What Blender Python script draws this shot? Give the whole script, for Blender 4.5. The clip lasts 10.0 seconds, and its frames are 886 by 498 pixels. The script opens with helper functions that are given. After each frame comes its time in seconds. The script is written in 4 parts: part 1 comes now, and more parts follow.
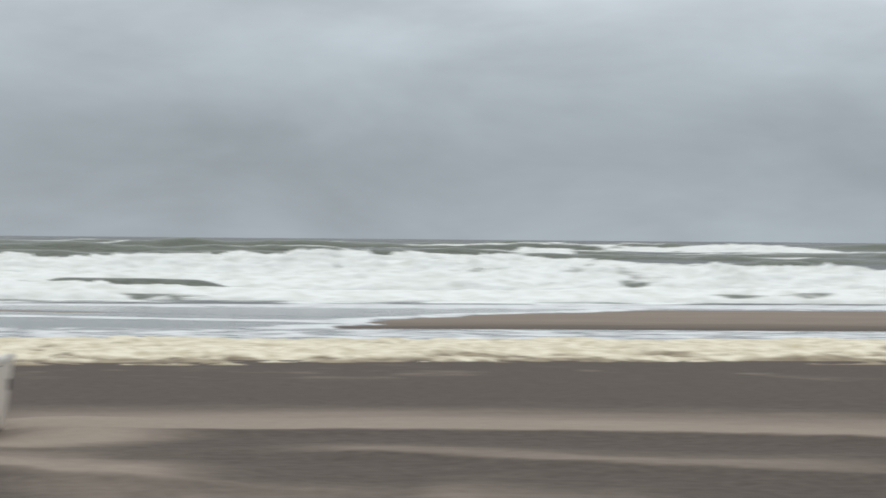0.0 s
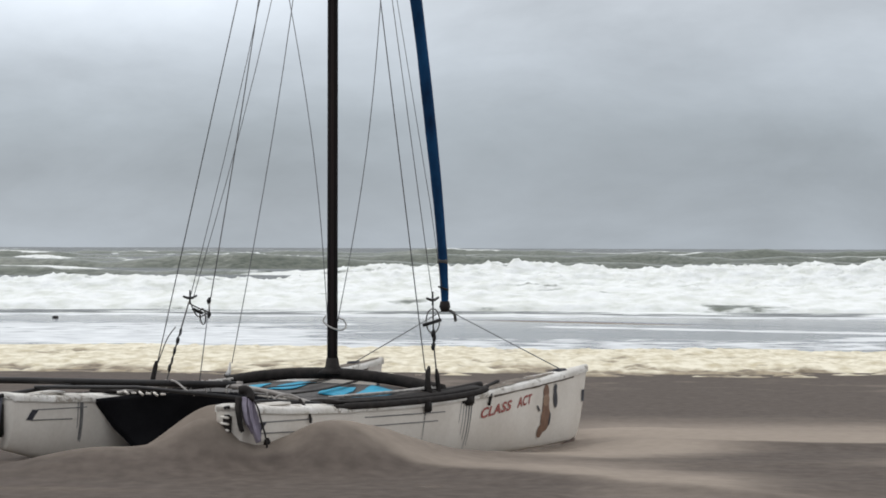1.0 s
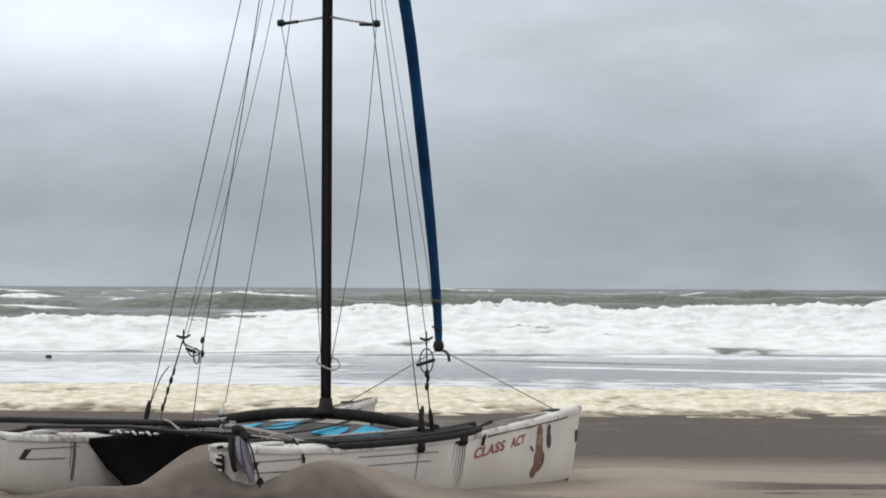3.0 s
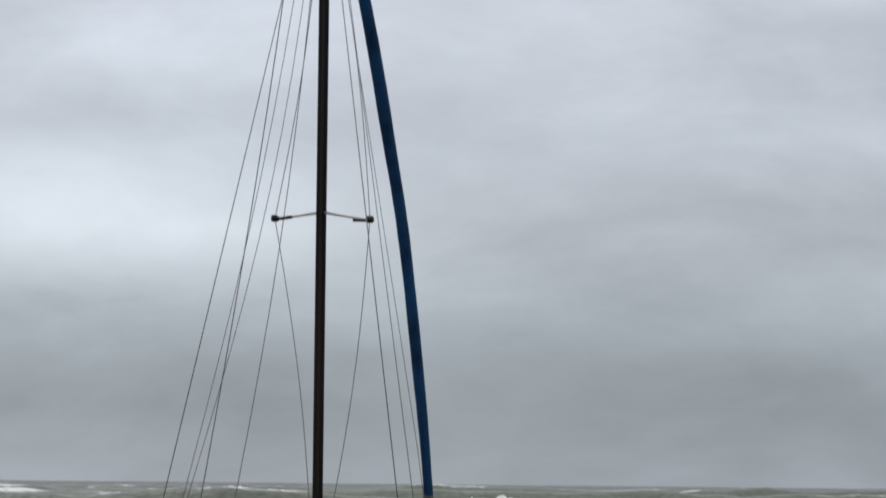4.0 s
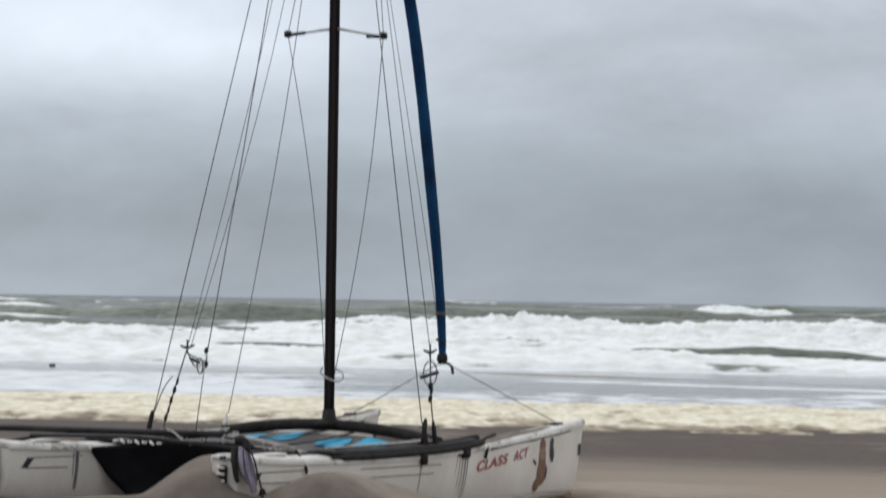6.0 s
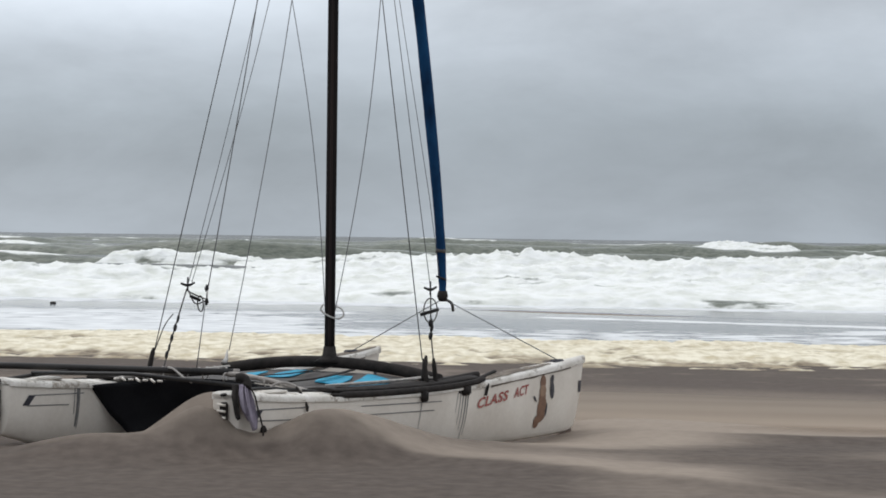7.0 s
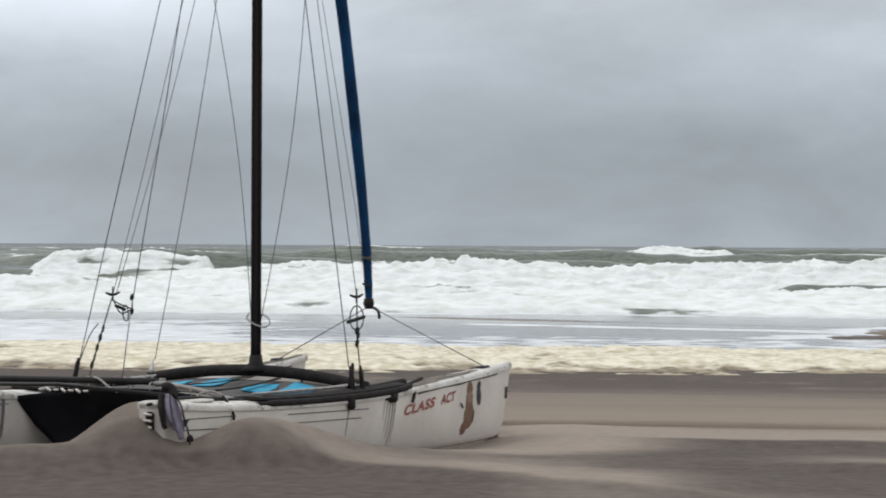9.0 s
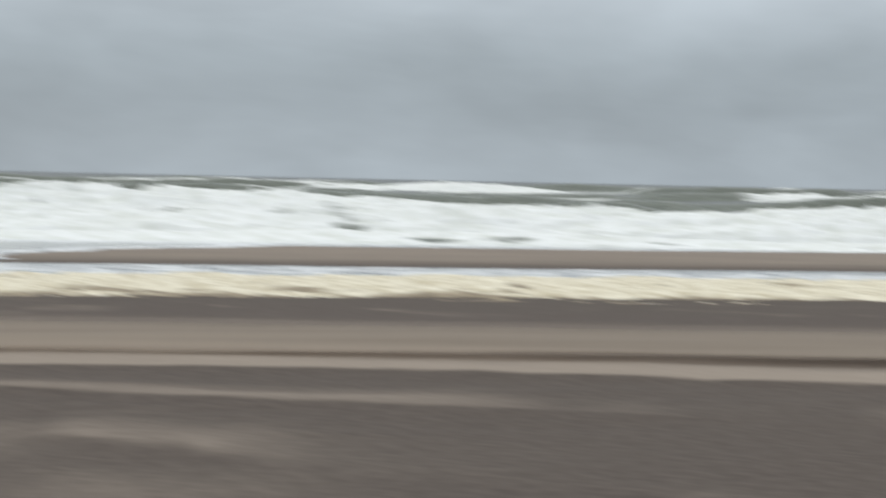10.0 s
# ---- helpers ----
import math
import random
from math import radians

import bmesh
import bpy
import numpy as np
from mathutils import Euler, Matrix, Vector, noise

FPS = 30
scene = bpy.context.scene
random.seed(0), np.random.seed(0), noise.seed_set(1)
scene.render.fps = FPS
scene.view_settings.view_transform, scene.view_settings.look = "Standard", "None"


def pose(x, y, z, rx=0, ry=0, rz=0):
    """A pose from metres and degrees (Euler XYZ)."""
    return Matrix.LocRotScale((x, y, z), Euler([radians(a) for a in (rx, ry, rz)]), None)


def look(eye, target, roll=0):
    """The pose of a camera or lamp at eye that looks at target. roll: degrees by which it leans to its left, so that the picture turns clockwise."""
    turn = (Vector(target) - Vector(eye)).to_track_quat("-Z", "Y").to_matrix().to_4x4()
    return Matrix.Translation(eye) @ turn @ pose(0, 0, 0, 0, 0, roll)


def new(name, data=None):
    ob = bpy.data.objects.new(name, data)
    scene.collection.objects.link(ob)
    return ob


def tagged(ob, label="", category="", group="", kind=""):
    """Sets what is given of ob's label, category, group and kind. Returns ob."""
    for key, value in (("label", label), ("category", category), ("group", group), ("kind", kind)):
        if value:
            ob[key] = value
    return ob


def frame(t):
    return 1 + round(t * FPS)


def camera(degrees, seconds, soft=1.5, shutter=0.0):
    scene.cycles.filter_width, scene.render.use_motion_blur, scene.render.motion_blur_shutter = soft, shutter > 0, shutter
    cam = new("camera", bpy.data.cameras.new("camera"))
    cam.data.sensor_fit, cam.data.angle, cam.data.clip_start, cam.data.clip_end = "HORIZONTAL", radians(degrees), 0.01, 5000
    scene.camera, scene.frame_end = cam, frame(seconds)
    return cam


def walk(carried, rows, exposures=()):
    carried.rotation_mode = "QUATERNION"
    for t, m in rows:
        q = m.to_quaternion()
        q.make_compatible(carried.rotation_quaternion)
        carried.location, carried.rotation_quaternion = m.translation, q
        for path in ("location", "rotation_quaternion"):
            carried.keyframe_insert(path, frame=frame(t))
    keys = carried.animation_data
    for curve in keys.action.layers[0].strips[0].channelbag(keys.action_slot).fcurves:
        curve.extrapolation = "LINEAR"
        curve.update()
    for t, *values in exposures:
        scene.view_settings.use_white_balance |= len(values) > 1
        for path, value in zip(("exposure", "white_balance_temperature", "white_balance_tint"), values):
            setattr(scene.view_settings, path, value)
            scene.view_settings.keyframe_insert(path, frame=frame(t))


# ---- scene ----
# ---------------------------------------------------------------- camera
EYE = Vector((0.0, 0.0, 1.75))
# seconds, turn to the right, tilt upwards, roll, in degrees
PATH = [
    (0, 13.720, -0.255, 0.493),
    (0.1, 11.343, -0.243, 0.351),
    (0.2, 9.222, -0.213, 0.335),
    (0.3, 7.251, -0.185, 0.374),
    (0.4, 5.542, -0.154, 0.273),
    (0.5, 4.077, -0.171, 0.171),
    (0.6, 2.786, -0.138, 0.212),
    (0.8, 0.945, -0.089, 0.076),
    (1, -0.000, -0.044, 0.181),
    (1.5, -0.113, 0.032, 0.162),
    (2, -0.033, 0.059, 0.143),
    (2.2, -0.009, 0.072, 0.176),
    (3.3, 0.169, 1.847, 0.319),
    (3.5, 0.189, 2.739, 0.382),
    (3.7, 0.242, 3.863, 0.745),
    (4, 0.286, 5.641, 0.572),
    (4.2, 0.263, 6.841, 0.503),
    (4.5, 0.165, 8.714, 0.216),
    (4.7, 0.126, 9.374, 0.517),
    (5, 0.035, 9.592, 0.281),
    (5.2, -0.032, 8.814, 0.534),
    (5.3, -0.025, 8.161, 0.533),
    (5.5, -0.102, 6.520, 0.609),
    (5.7, -0.098, 4.239, 1.180),
    (5.8, -0.015, 2.992, 0.858),
    (6, 0.026, 1.221, 0.869),
    (6.2, 0.004, 0.056, 0.792),
    (7.3, 0.087, -0.301, 0.714),
    (7.5, 0.206, -0.251, 0.607),
    (8, 0.538, -0.216, 0.595),
    (8.5, 1.052, -0.189, 0.550),
    (9, 1.834, -0.106, 0.333),
    (9.3, 3.579, -0.030, 0.474),
    (9.5, 5.635, 0.051, 0.461),
    (9.6, 7.458, -0.049, 0.712),
    (9.7, 10.077, -0.268, 0.889),
    (9.8, 13.461, -0.617, 1.131),
    (9.9, 17.626, -1.054, 1.078),
    (10, 22.593, -1.680, 1.238),
]


def aim(turn, tilt, roll):
    a, e = radians(turn), radians(tilt)
    return look(EYE, EYE + Vector((math.sin(a) * math.cos(e), math.cos(a) * math.cos(e), math.sin(e))), roll)


cam = camera(21.147, 10.0, soft=1.75, shutter=0.27)
# seconds, stops, kelvin, tint
EXPOSURE = ((0.0, 0.12, 6500, 7.5), (0.5, 0.21, 6480, 9), (1.0, 0.26, 6500, 10), (2.2, 0.25, 6460, 10), (3.5, 0.25, 6500, 10), (4.0, -0.05, 6520, 10), (4.5, -0.20, 6500, 10),
            (5.0, 0.01, 6480, 10), (5.5, -0.07, 6420, 10), (6.0, 0.14, 6360, 10), (6.2, 0.28, 6420, 10), (7.5, 0.20, 6440, 10), (9.0, 0.18, 6480, 10), (9.6, 0.17, 6480, 9), (10.0, 0.15, 6480, 7.5))
walk(cam, [(t, aim(a, e, r)) for t, a, e, r in PATH], EXPOSURE)

# ---------------------------------------------------------------- sky and sun
SUN_TURN, SUN_HEIGHT = -50.0, 48.0


def make_world():
    world = bpy.data.worlds.new("overcast_sky")
    scene.world = world
    world.use_nodes = True
    nt = world.node_tree
    nt.nodes.clear()
    N, L = nt.nodes.new, nt.links.new
    out = N("ShaderNodeOutputWorld")
    add = N("ShaderNodeAddShader")
    sky = N("ShaderNodeTexSky")
    sky.sky_type, sky.sun_disc = "NISHITA", False
    sky.sun_elevation, sky.sun_rotation = radians(SUN_HEIGHT), radians(SUN_TURN)
    blue = N("ShaderNodeBackground")
    blue.inputs["Strength"].default_value = 0.006
    L(sky.outputs[0], blue.inputs["Color"])
    tc = N("ShaderNodeTexCoord")
    sep = N("ShaderNodeSeparateXYZ")
    L(tc.outputs["Generated"], sep.inputs[0])
    ramp = N("ShaderNodeValToRGB")
    stops = [(0.0, (0.325, 0.365, 0.408)), (0.03, (0.288, 0.325, 0.366)), (0.052, (0.325, 0.365, 0.408)), (0.078, (0.415, 0.456, 0.505)),
             (0.105, (0.515, 0.556, 0.606)), (0.14, (0.51, 0.55, 0.608)), (0.22, (0.56, 0.60, 0.665)), (0.45, (0.74, 0.78, 0.83)), (1.0, (1.05, 1.08, 1.12))]
    while len(ramp.color_ramp.elements) < len(stops):
        ramp.color_ramp.elements.new(0.5)
    for el, (p, c) in zip(ramp.color_ramp.elements, stops):
        el.position, el.color = p, (*c, 1)
    L(sep.outputs["Z"], ramp.inputs[0])
    mapping = N("ShaderNodeMapping")
    mapping.inputs["Scale"].default_value = (1.0, 1.0, 2.4)
    mapping.inputs["Location"].default_value = (0.37, 0.0, 0.11)
    L(tc.outputs["Generated"], mapping.inputs[0])
    big = N("ShaderNodeTexNoise")
    big.inputs["Scale"].default_value, big.inputs["Detail"].default_value = 7.5, 6.0
    big.inputs["Roughness"].default_value, big.inputs["Distortion"].default_value = 0.58, 0.25
    L(mapping.outputs[0], big.inputs["Vector"])
    gain = N("ShaderNodeMapRange")
    gain.inputs["From Min"].default_value, gain.inputs["From Max"].default_value = 0.25, 0.75
    gain.inputs["To Min"].default_value, gain.inputs["To Max"].default_value = 0.80, 1.20
    L(big.outputs["Fac"], gain.inputs["Value"])
    def calc(op, a, b=None):
        m = N("ShaderNodeMath")
        m.operation = op
        for k, v in enumerate((a, b)):
            if v is None:
                continue
            if isinstance(v, (int, float)):
                m.inputs[k].default_value = v
            else:
                L(v, m.inputs[k])
        return m.outputs[0]

    turn = calc("ARCTAN2", sep.outputs["X"], sep.outputs["Y"])
    light = gain.outputs[0]
    # thinner and thicker stretches of the cloud deck: turn, height, breadth, depth in degrees, gain
    for az, el, sa, se, g in ((-3, 5.4, 11, 1.0, 0.10), (-9, 6.6, 7, 1.5, 0.28), (-7, 10.4, 3.5, 1.0, 0.14), (3, 7.6, 6, 1.2, 0.08), (9, 5.9, 8, 1.6, -0.20), (-10, 8.5, 5, 0.7, -0.08),
                              (11, 12.5, 9, 2.5, 0.08), (8, 2.6, 16, 0.9, -0.05), (24, 6.0, 9, 2.0, 0.10), (-9, 2.2, 7, 0.8, -0.06), (4, 9.6, 4, 0.9, -0.05)):
        p = calc("POWER", calc("DIVIDE", calc("SUBTRACT", turn, radians(az)), radians(sa)), 2)
        q = calc("POWER", calc("DIVIDE", calc("SUBTRACT", sep.outputs["Z"], math.sin(radians(el))), radians(se)), 2)
        light = calc("ADD", light, calc("MULTIPLY", calc("EXPONENT", calc("MULTIPLY", calc("ADD", p, q), -1)), g))
    mul = N("ShaderNodeMix")
    mul.data_type, mul.blend_type = "RGBA", "MULTIPLY"
    mul.inputs["Factor"].default_value = 1.0
    L(ramp.outputs[0], mul.inputs["A"])
    L(light, mul.inputs["B"])
    cloud = N("ShaderNodeBackground")
    cloud.inputs["Strength"].default_value = 1.0
    L(mul.outputs["Result"], cloud.inputs["Color"])
    L(blue.outputs[0], add.inputs[0])
    L(cloud.outputs[0], add.inputs[1])
    L(add.outputs[0], out.inputs[0])


make_world()
sun = new("sun", bpy.data.lights.new("sun", "SUN"))
sun.data.energy, sun.data.angle, sun.data.color = 0.6, radians(35), (1.0, 0.97, 0.93)
a, e = radians(SUN_TURN), radians(SUN_HEIGHT)
sun.matrix_world = look((0, 0, 60), Vector((0, 0, 60)) - Vector((math.sin(a) * math.cos(e), math.cos(a) * math.cos(e), math.sin(e))))


# ---------------------------------------------------------------- materials
def material(name, low, high, scale=8.0, stretch=(1, 1, 1), rough=(0.5, 0.7), metal=0.0, bump=0.2, fine=60.0, depth=0.01,
             coat=0.0, spots=None, coords="Object", gloss=0.5):
    """Two tones mixed by coarse and fine noise, with fine relief; spots: (colour, scale, cover)."""
    m = bpy.data.materials.new(name)
    m.use_nodes = True
    nt = m.node_tree
    N, L = nt.nodes.new, nt.links.new
    b = nt.nodes["Principled BSDF"]
    tc = N("ShaderNodeTexCoord")
    mp = N("ShaderNodeMapping")
    mp.inputs["Scale"].default_value = stretch
    L(tc.outputs[coords], mp.inputs[0])
    n1, n2 = N("ShaderNodeTexNoise"), N("ShaderNodeTexNoise")
    n1.inputs["Scale"].default_value, n1.inputs["Detail"].default_value = scale, 6
    n2.inputs["Scale"].default_value, n2.inputs["Detail"].default_value = fine, 4
    L(mp.outputs[0], n1.inputs["Vector"])
    L(mp.outputs[0], n2.inputs["Vector"])
    both = N("ShaderNodeMath")
    both.operation = "MULTIPLY_ADD"
    both.inputs[1].default_value = 0.35
    L(n2.outputs["Fac"], both.inputs[0])
    L(n1.outputs["Fac"], both.inputs[2])
    ramp = N("ShaderNodeValToRGB")
    ramp.color_ramp.elements[0].position, ramp.color_ramp.elements[0].color = 0.45, (*low, 1)
    ramp.color_ramp.elements[1].position, ramp.color_ramp.elements[1].color = 0.9, (*high, 1)
    L(both.outputs[0], ramp.inputs[0])
    col = ramp.outputs[0]
    if spots:
        c, sc, cover = spots
        n3 = N("ShaderNodeTexNoise")
        n3.inputs["Scale"].default_value, n3.inputs["Detail"].default_value, n3.inputs["Roughness"].default_value = sc, 8, 0.7
        L(mp.outputs[0], n3.inputs["Vector"])
        r3 = N("ShaderNodeMapRange")
        r3.inputs["From Min"].default_value, r3.inputs["From Max"].default_value = 1 - cover, 1 - cover + 0.06
        L(n3.outputs["Fac"], r3.inputs["Value"])
        mx = N("ShaderNodeMix")
        mx.data_type = "RGBA"
        L(r3.outputs[0], mx.inputs["Factor"])
        L(col, mx.inputs["A"])
        mx.inputs["B"].default_value = (*c, 1)
        col = mx.outputs["Result"]
    L(col, b.inputs["Base Color"])
    rr = N("ShaderNodeMapRange")
    rr.inputs["To Min"].default_value, rr.inputs["To Max"].default_value = rough
    L(n1.outputs["Fac"], rr.inputs["Value"])
    L(rr.outputs[0], b.inputs["Roughness"])
    b.inputs["Metallic"].default_value = metal
    b.inputs["Coat Weight"].default_value = coat
    b.inputs["Specular IOR Level"].default_value = gloss
    if bump:
        bp = N("ShaderNodeBump")
        bp.inputs["Strength"].default_value, bp.inputs["Distance"].default_value = bump, depth
        L(both.outputs[0], bp.inputs["Height"])
        L(bp.outputs[0], b.inputs["Normal"])
    return m


def two_by_mask(name, mask, base, over, edge=(0.35, 0.65), noise_scale=3.0, stretch=(1, 1, 1), mix=0.6, rough=(0.3, 0.8),
                bump_scale=20.0, bump=0.3, depth=0.02, specular=0.5, stretch2=None, contrast=(0.3, 0.7)):
    """Base and over, each a pair of tones, told apart by a vertex mask that noise breaks up; each has its own roughness."""
    m = bpy.data.materials.new(name)
    m.use_nodes = True
    nt = m.node_tree
    N, L = nt.nodes.new, nt.links.new
    b = nt.nodes["Principled BSDF"]
    at = N("ShaderNodeAttribute")
    at.attribute_name = mask
    tc, mp = N("ShaderNodeTexCoord"), N("ShaderNodeMapping")
    mp.inputs["Scale"].default_value = stretch
    L(tc.outputs["Object"], mp.inputs[0])
    n1, n2 = N("ShaderNodeTexNoise"), N("ShaderNodeTexNoise")
    n1.inputs["Scale"].default_value, n1.inputs["Detail"].default_value, n1.inputs["Roughness"].default_value = noise_scale, 8, 0.62
    n2.inputs["Scale"].default_value, n2.inputs["Detail"].default_value = bump_scale, 5
    mp2 = N("ShaderNodeMapping")
    mp2.inputs["Scale"].default_value = stretch2 or stretch
    L(tc.outputs["Object"], mp2.inputs[0])
    L(mp.outputs[0], n1.inputs["Vector"])
    L(mp2.outputs[0], n2.inputs["Vector"])
    tone = N("ShaderNodeMapRange")
    tone.inputs["From Min"].default_value, tone.inputs["From Max"].default_value = contrast
    L(n2.outputs["Fac"], tone.inputs["Value"])
    s = N("ShaderNodeMath")
    s.operation = "SUBTRACT"
    L(n1.outputs["Fac"], s.inputs[0])
    s.inputs[1].default_value = 0.5
    f = N("ShaderNodeMath")
    f.operation = "MULTIPLY_ADD"
    L(s.outputs[0], f.inputs[0])
    f.inputs[1].default_value = mix * 2
    L(at.outputs["Fac"], f.inputs[2])
    r = N("ShaderNodeMapRange")
    r.interpolation_type = "SMOOTHSTEP"
    r.inputs["From Min"].default_value, r.inputs["From Max"].default_value = edge
    L(f.outputs[0], r.inputs["Value"])
    cols = []
    for pair in (base, over):
        mx = N("ShaderNodeMix")
        mx.data_type = "RGBA"
        L(tone.outputs[0], mx.inputs["Factor"])
        mx.inputs["A"].default_value, mx.inputs["B"].default_value = (*pair[0], 1), (*pair[1], 1)
        cols.append(mx.outputs["Result"])
    mx = N("ShaderNodeMix")
    mx.data_type = "RGBA"
    L(r.outputs[0], mx.inputs["Factor"])
    L(cols[0], mx.inputs["A"])
    L(cols[1], mx.inputs["B"])
    L(mx.outputs["Result"], b.inputs["Base Color"])
    rr = N("ShaderNodeMapRange")
    rr.inputs["To Min"].default_value, rr.inputs["To Max"].default_value = rough
    L(r.outputs[0], rr.inputs["Value"])
    L(rr.outputs[0], b.inputs["Roughness"])
    b.inputs["Specular IOR Level"].default_value = specular
    bp = N("ShaderNodeBump")
    bp.inputs["Strength"].default_value, bp.inputs["Distance"].default_value = bump, depth
    L(n2.outputs["Fac"], bp.inputs["Height"])
    L(bp.outputs[0], b.inputs["Normal"])
    return m


SAND = two_by_mask("sand", "dry", ((0.079, 0.064, 0.054), (0.124, 0.101, 0.085)), ((0.272, 0.226, 0.184), (0.318, 0.266, 0.217)),
                   edge=(0.1, 0.9), noise_scale=0.8, stretch=(0.3, 0.9, 1), mix=0.17, rough=(0.75, 0.95), bump_scale=9.0, bump=0.22, depth=0.03, specular=0.03, stretch2=(1, 0.8, 1), contrast=(0.25, 0.75))
SEA = two_by_mask("sea_water", "foam", ((0.066, 0.072, 0.066), (0.102, 0.109, 0.100)), ((0.70, 0.71, 0.68), (0.84, 0.85, 0.83)),
                  edge=(0.62, 0.74), noise_scale=0.4, stretch=(0.5, 1, 1), mix=0.62, rough=(0.42, 0.8), bump_scale=0.55, bump=1.0, depth=0.8, specular=0.28, stretch2=(0.6, 1, 1))
SURF = two_by_mask("breaker_foam", "foam", ((0.082, 0.094, 0.074), (0.150, 0.162, 0.128)), ((0.63, 0.64, 0.58), (0.80, 0.805, 0.78)),
                   edge=(0.40, 0.62), noise_scale=0.55, stretch=(0.45, 1, 1.6), mix=0.6, rough=(0.3, 0.85), bump_scale=1.4, bump=0.8, depth=0.2, specular=0.3, stretch2=(0.7, 1, 1.8), contrast=(0.28, 0.58))
SWASH = two_by_mask("wet_film", "foam", ((0.10, 0.095, 0.09), (0.13, 0.125, 0.12)), ((0.50, 0.51, 0.51), (0.76, 0.77, 0.765)),
                    edge=(0.42, 0.66), noise_scale=1.5, stretch=(0.5, 0.45, 1), mix=0.75, rough=(0.12, 0.8), bump_scale=2.0, bump=0.06, depth=0.02, stretch2=(0.6, 0.5, 1))
SPUME = two_by_mask("cream_spume", "foam", ((0.15, 0.115, 0.075), (0.34, 0.275, 0.18)), ((0.50, 0.43, 0.29), (0.75, 0.69, 0.545)),
                    edge=(0.2, 0.62), noise_scale=0.9, stretch=(0.6, 0.6, 1), mix=0.4, rough=(0.8, 0.9), bump_scale=4.0, bump=0.8, depth=0.06, stretch2=(1, 0.35, 2), contrast=(0.34, 0.62))
GELCOAT = material("aged_gelcoat", (0.60, 0.545, 0.475), (0.74, 0.69, 0.615), 2.2, (1, 1, 1), (0.35, 0.55), bump=0.05, fine=30, coat=0.15,
                   spots=((0.58, 0.52, 0.44), 3.0, 0.30))
GRIME = material("brown_grime", (0.085, 0.068, 0.055), (0.21, 0.175, 0.14), 9.0, (1, 1, 1), (0.7, 0.9), bump=0.3, gloss=0.2, spots=((0.52, 0.49, 0.44), 11.0, 0.40))
DECK = material("grimy_deck", (0.52, 0.48, 0.42), (0.76, 0.73, 0.68), 5.0, (1, 1, 1), (0.5, 0.7), bump=0.15, fine=40, spots=((0.30, 0.26, 0.21), 8.0, 0.46))
BLACK = material("black_anodised", (0.012, 0.011, 0.011), (0.028, 0.025, 0.023), 6.0, (1, 1, 0.3), (0.45, 0.6), bump=0.05, gloss=0.25)
MASTBLACK = material("mast_black", (0.007, 0.006, 0.006), (0.016, 0.012, 0.0115), 3.0, (1, 1, 0.2), (0.5, 0.65), bump=0.05, gloss=0.08)
RUBBER = material("black_fabric", (0.012, 0.010, 0.009), (0.034, 0.029, 0.026), 12.0, (1, 1, 1), (0.8, 0.95), bump=0.3, gloss=0.2)
MESH = material("trampoline_mesh", (0.045, 0.04, 0.036), (0.085, 0.076, 0.068), 5.0, (1, 1, 1), (0.7, 0.9), bump=0.3, fine=120)
BLUEPATCH = material("blue_panel", (0.003, 0.18, 0.31), (0.006, 0.35, 0.52), 6.0, (1, 1, 1), (0.6, 0.8), bump=0.15, spots=((0.045, 0.06, 0.065), 5.0, 0.40))
NAVY = material("blue_sailcloth", (0.002, 0.018, 0.055), (0.008, 0.06, 0.155), 4.0, (1, 1, 0.5), (0.7, 0.85), bump=0.6, fine=18, depth=0.03, gloss=0.15)
ALU = material("weathered_aluminium", (0.32, 0.30, 0.28), (0.55, 0.53, 0.50), 10.0, (1, 1, 1), (0.35, 0.6), metal=0.7, bump=0.1)
WORN = material("worn_grey_metal", (0.16, 0.14, 0.125), (0.36, 0.33, 0.30), 12.0, (1, 1, 1), (0.5, 0.7), metal=0.1, bump=0.1, spots=((0.60, 0.57, 0.52), 9.0, 0.42))
STEEL = material("wire_steel", (0.13, 0.13, 0.135), (0.22, 0.22, 0.22), 20.0, (1, 1, 1), (0.4, 0.6), metal=0.5, bump=0.0)
ROPE = material("grey_rope", (0.30, 0.28, 0.26), (0.5, 0.47, 0.43), 30.0, (1, 1, 1), (0.8, 0.95), bump=0.4, fine=150)
DARKROPE = material("dark_rope", (0.05, 0.045, 0.042), (0.11, 0.10, 0.09), 30.0, (1, 1, 1), (0.8, 0.95), bump=0.4, fine=150)
RED = material("red_lettering", (0.25, 0.055, 0.045), (0.38, 0.10, 0.08), 14.0, (1, 1, 1), (0.45, 0.6), bump=0.0)
BROWN = material("brown_decal", (0.13, 0.065, 0.04), (0.23, 0.125, 0.075), 18.0, (1, 1, 1), (0.5, 0.65), bump=0.0)
TAN = material("tan_decal", (0.22, 0.135, 0.085), (0.33, 0.21, 0.14), 18.0, (1, 1, 1), (0.5, 0.65), bump=0.0)
DARK = material("dark_decal", (0.02, 0.02, 0.028), (0.045, 0.042, 0.05), 18.0, (1, 1, 1), (0.5, 0.65), bump=0.0)
STRIPE = material("grey_stripe", (0.10, 0.10, 0.10), (0.2, 0.19, 0.18), 18.0, (1, 1, 1), (0.5, 0.65), bump=0.0)
# near-black for the sheet that stands in for shade under the trampoline
SHADE_BLACK = material("shade_black", (0.006, 0.006, 0.008), (0.016, 0.016, 0.018), 4.0, (1, 1, 1), (0.7, 0.85), bump=0.3, gloss=0.15)
TRACK = material("sail_track", (0.008, 0.005, 0.005), (0.02, 0.011, 0.009), 3.0, (1, 1, 0.2), (0.5, 0.6), bump=0.0, gloss=0.2)
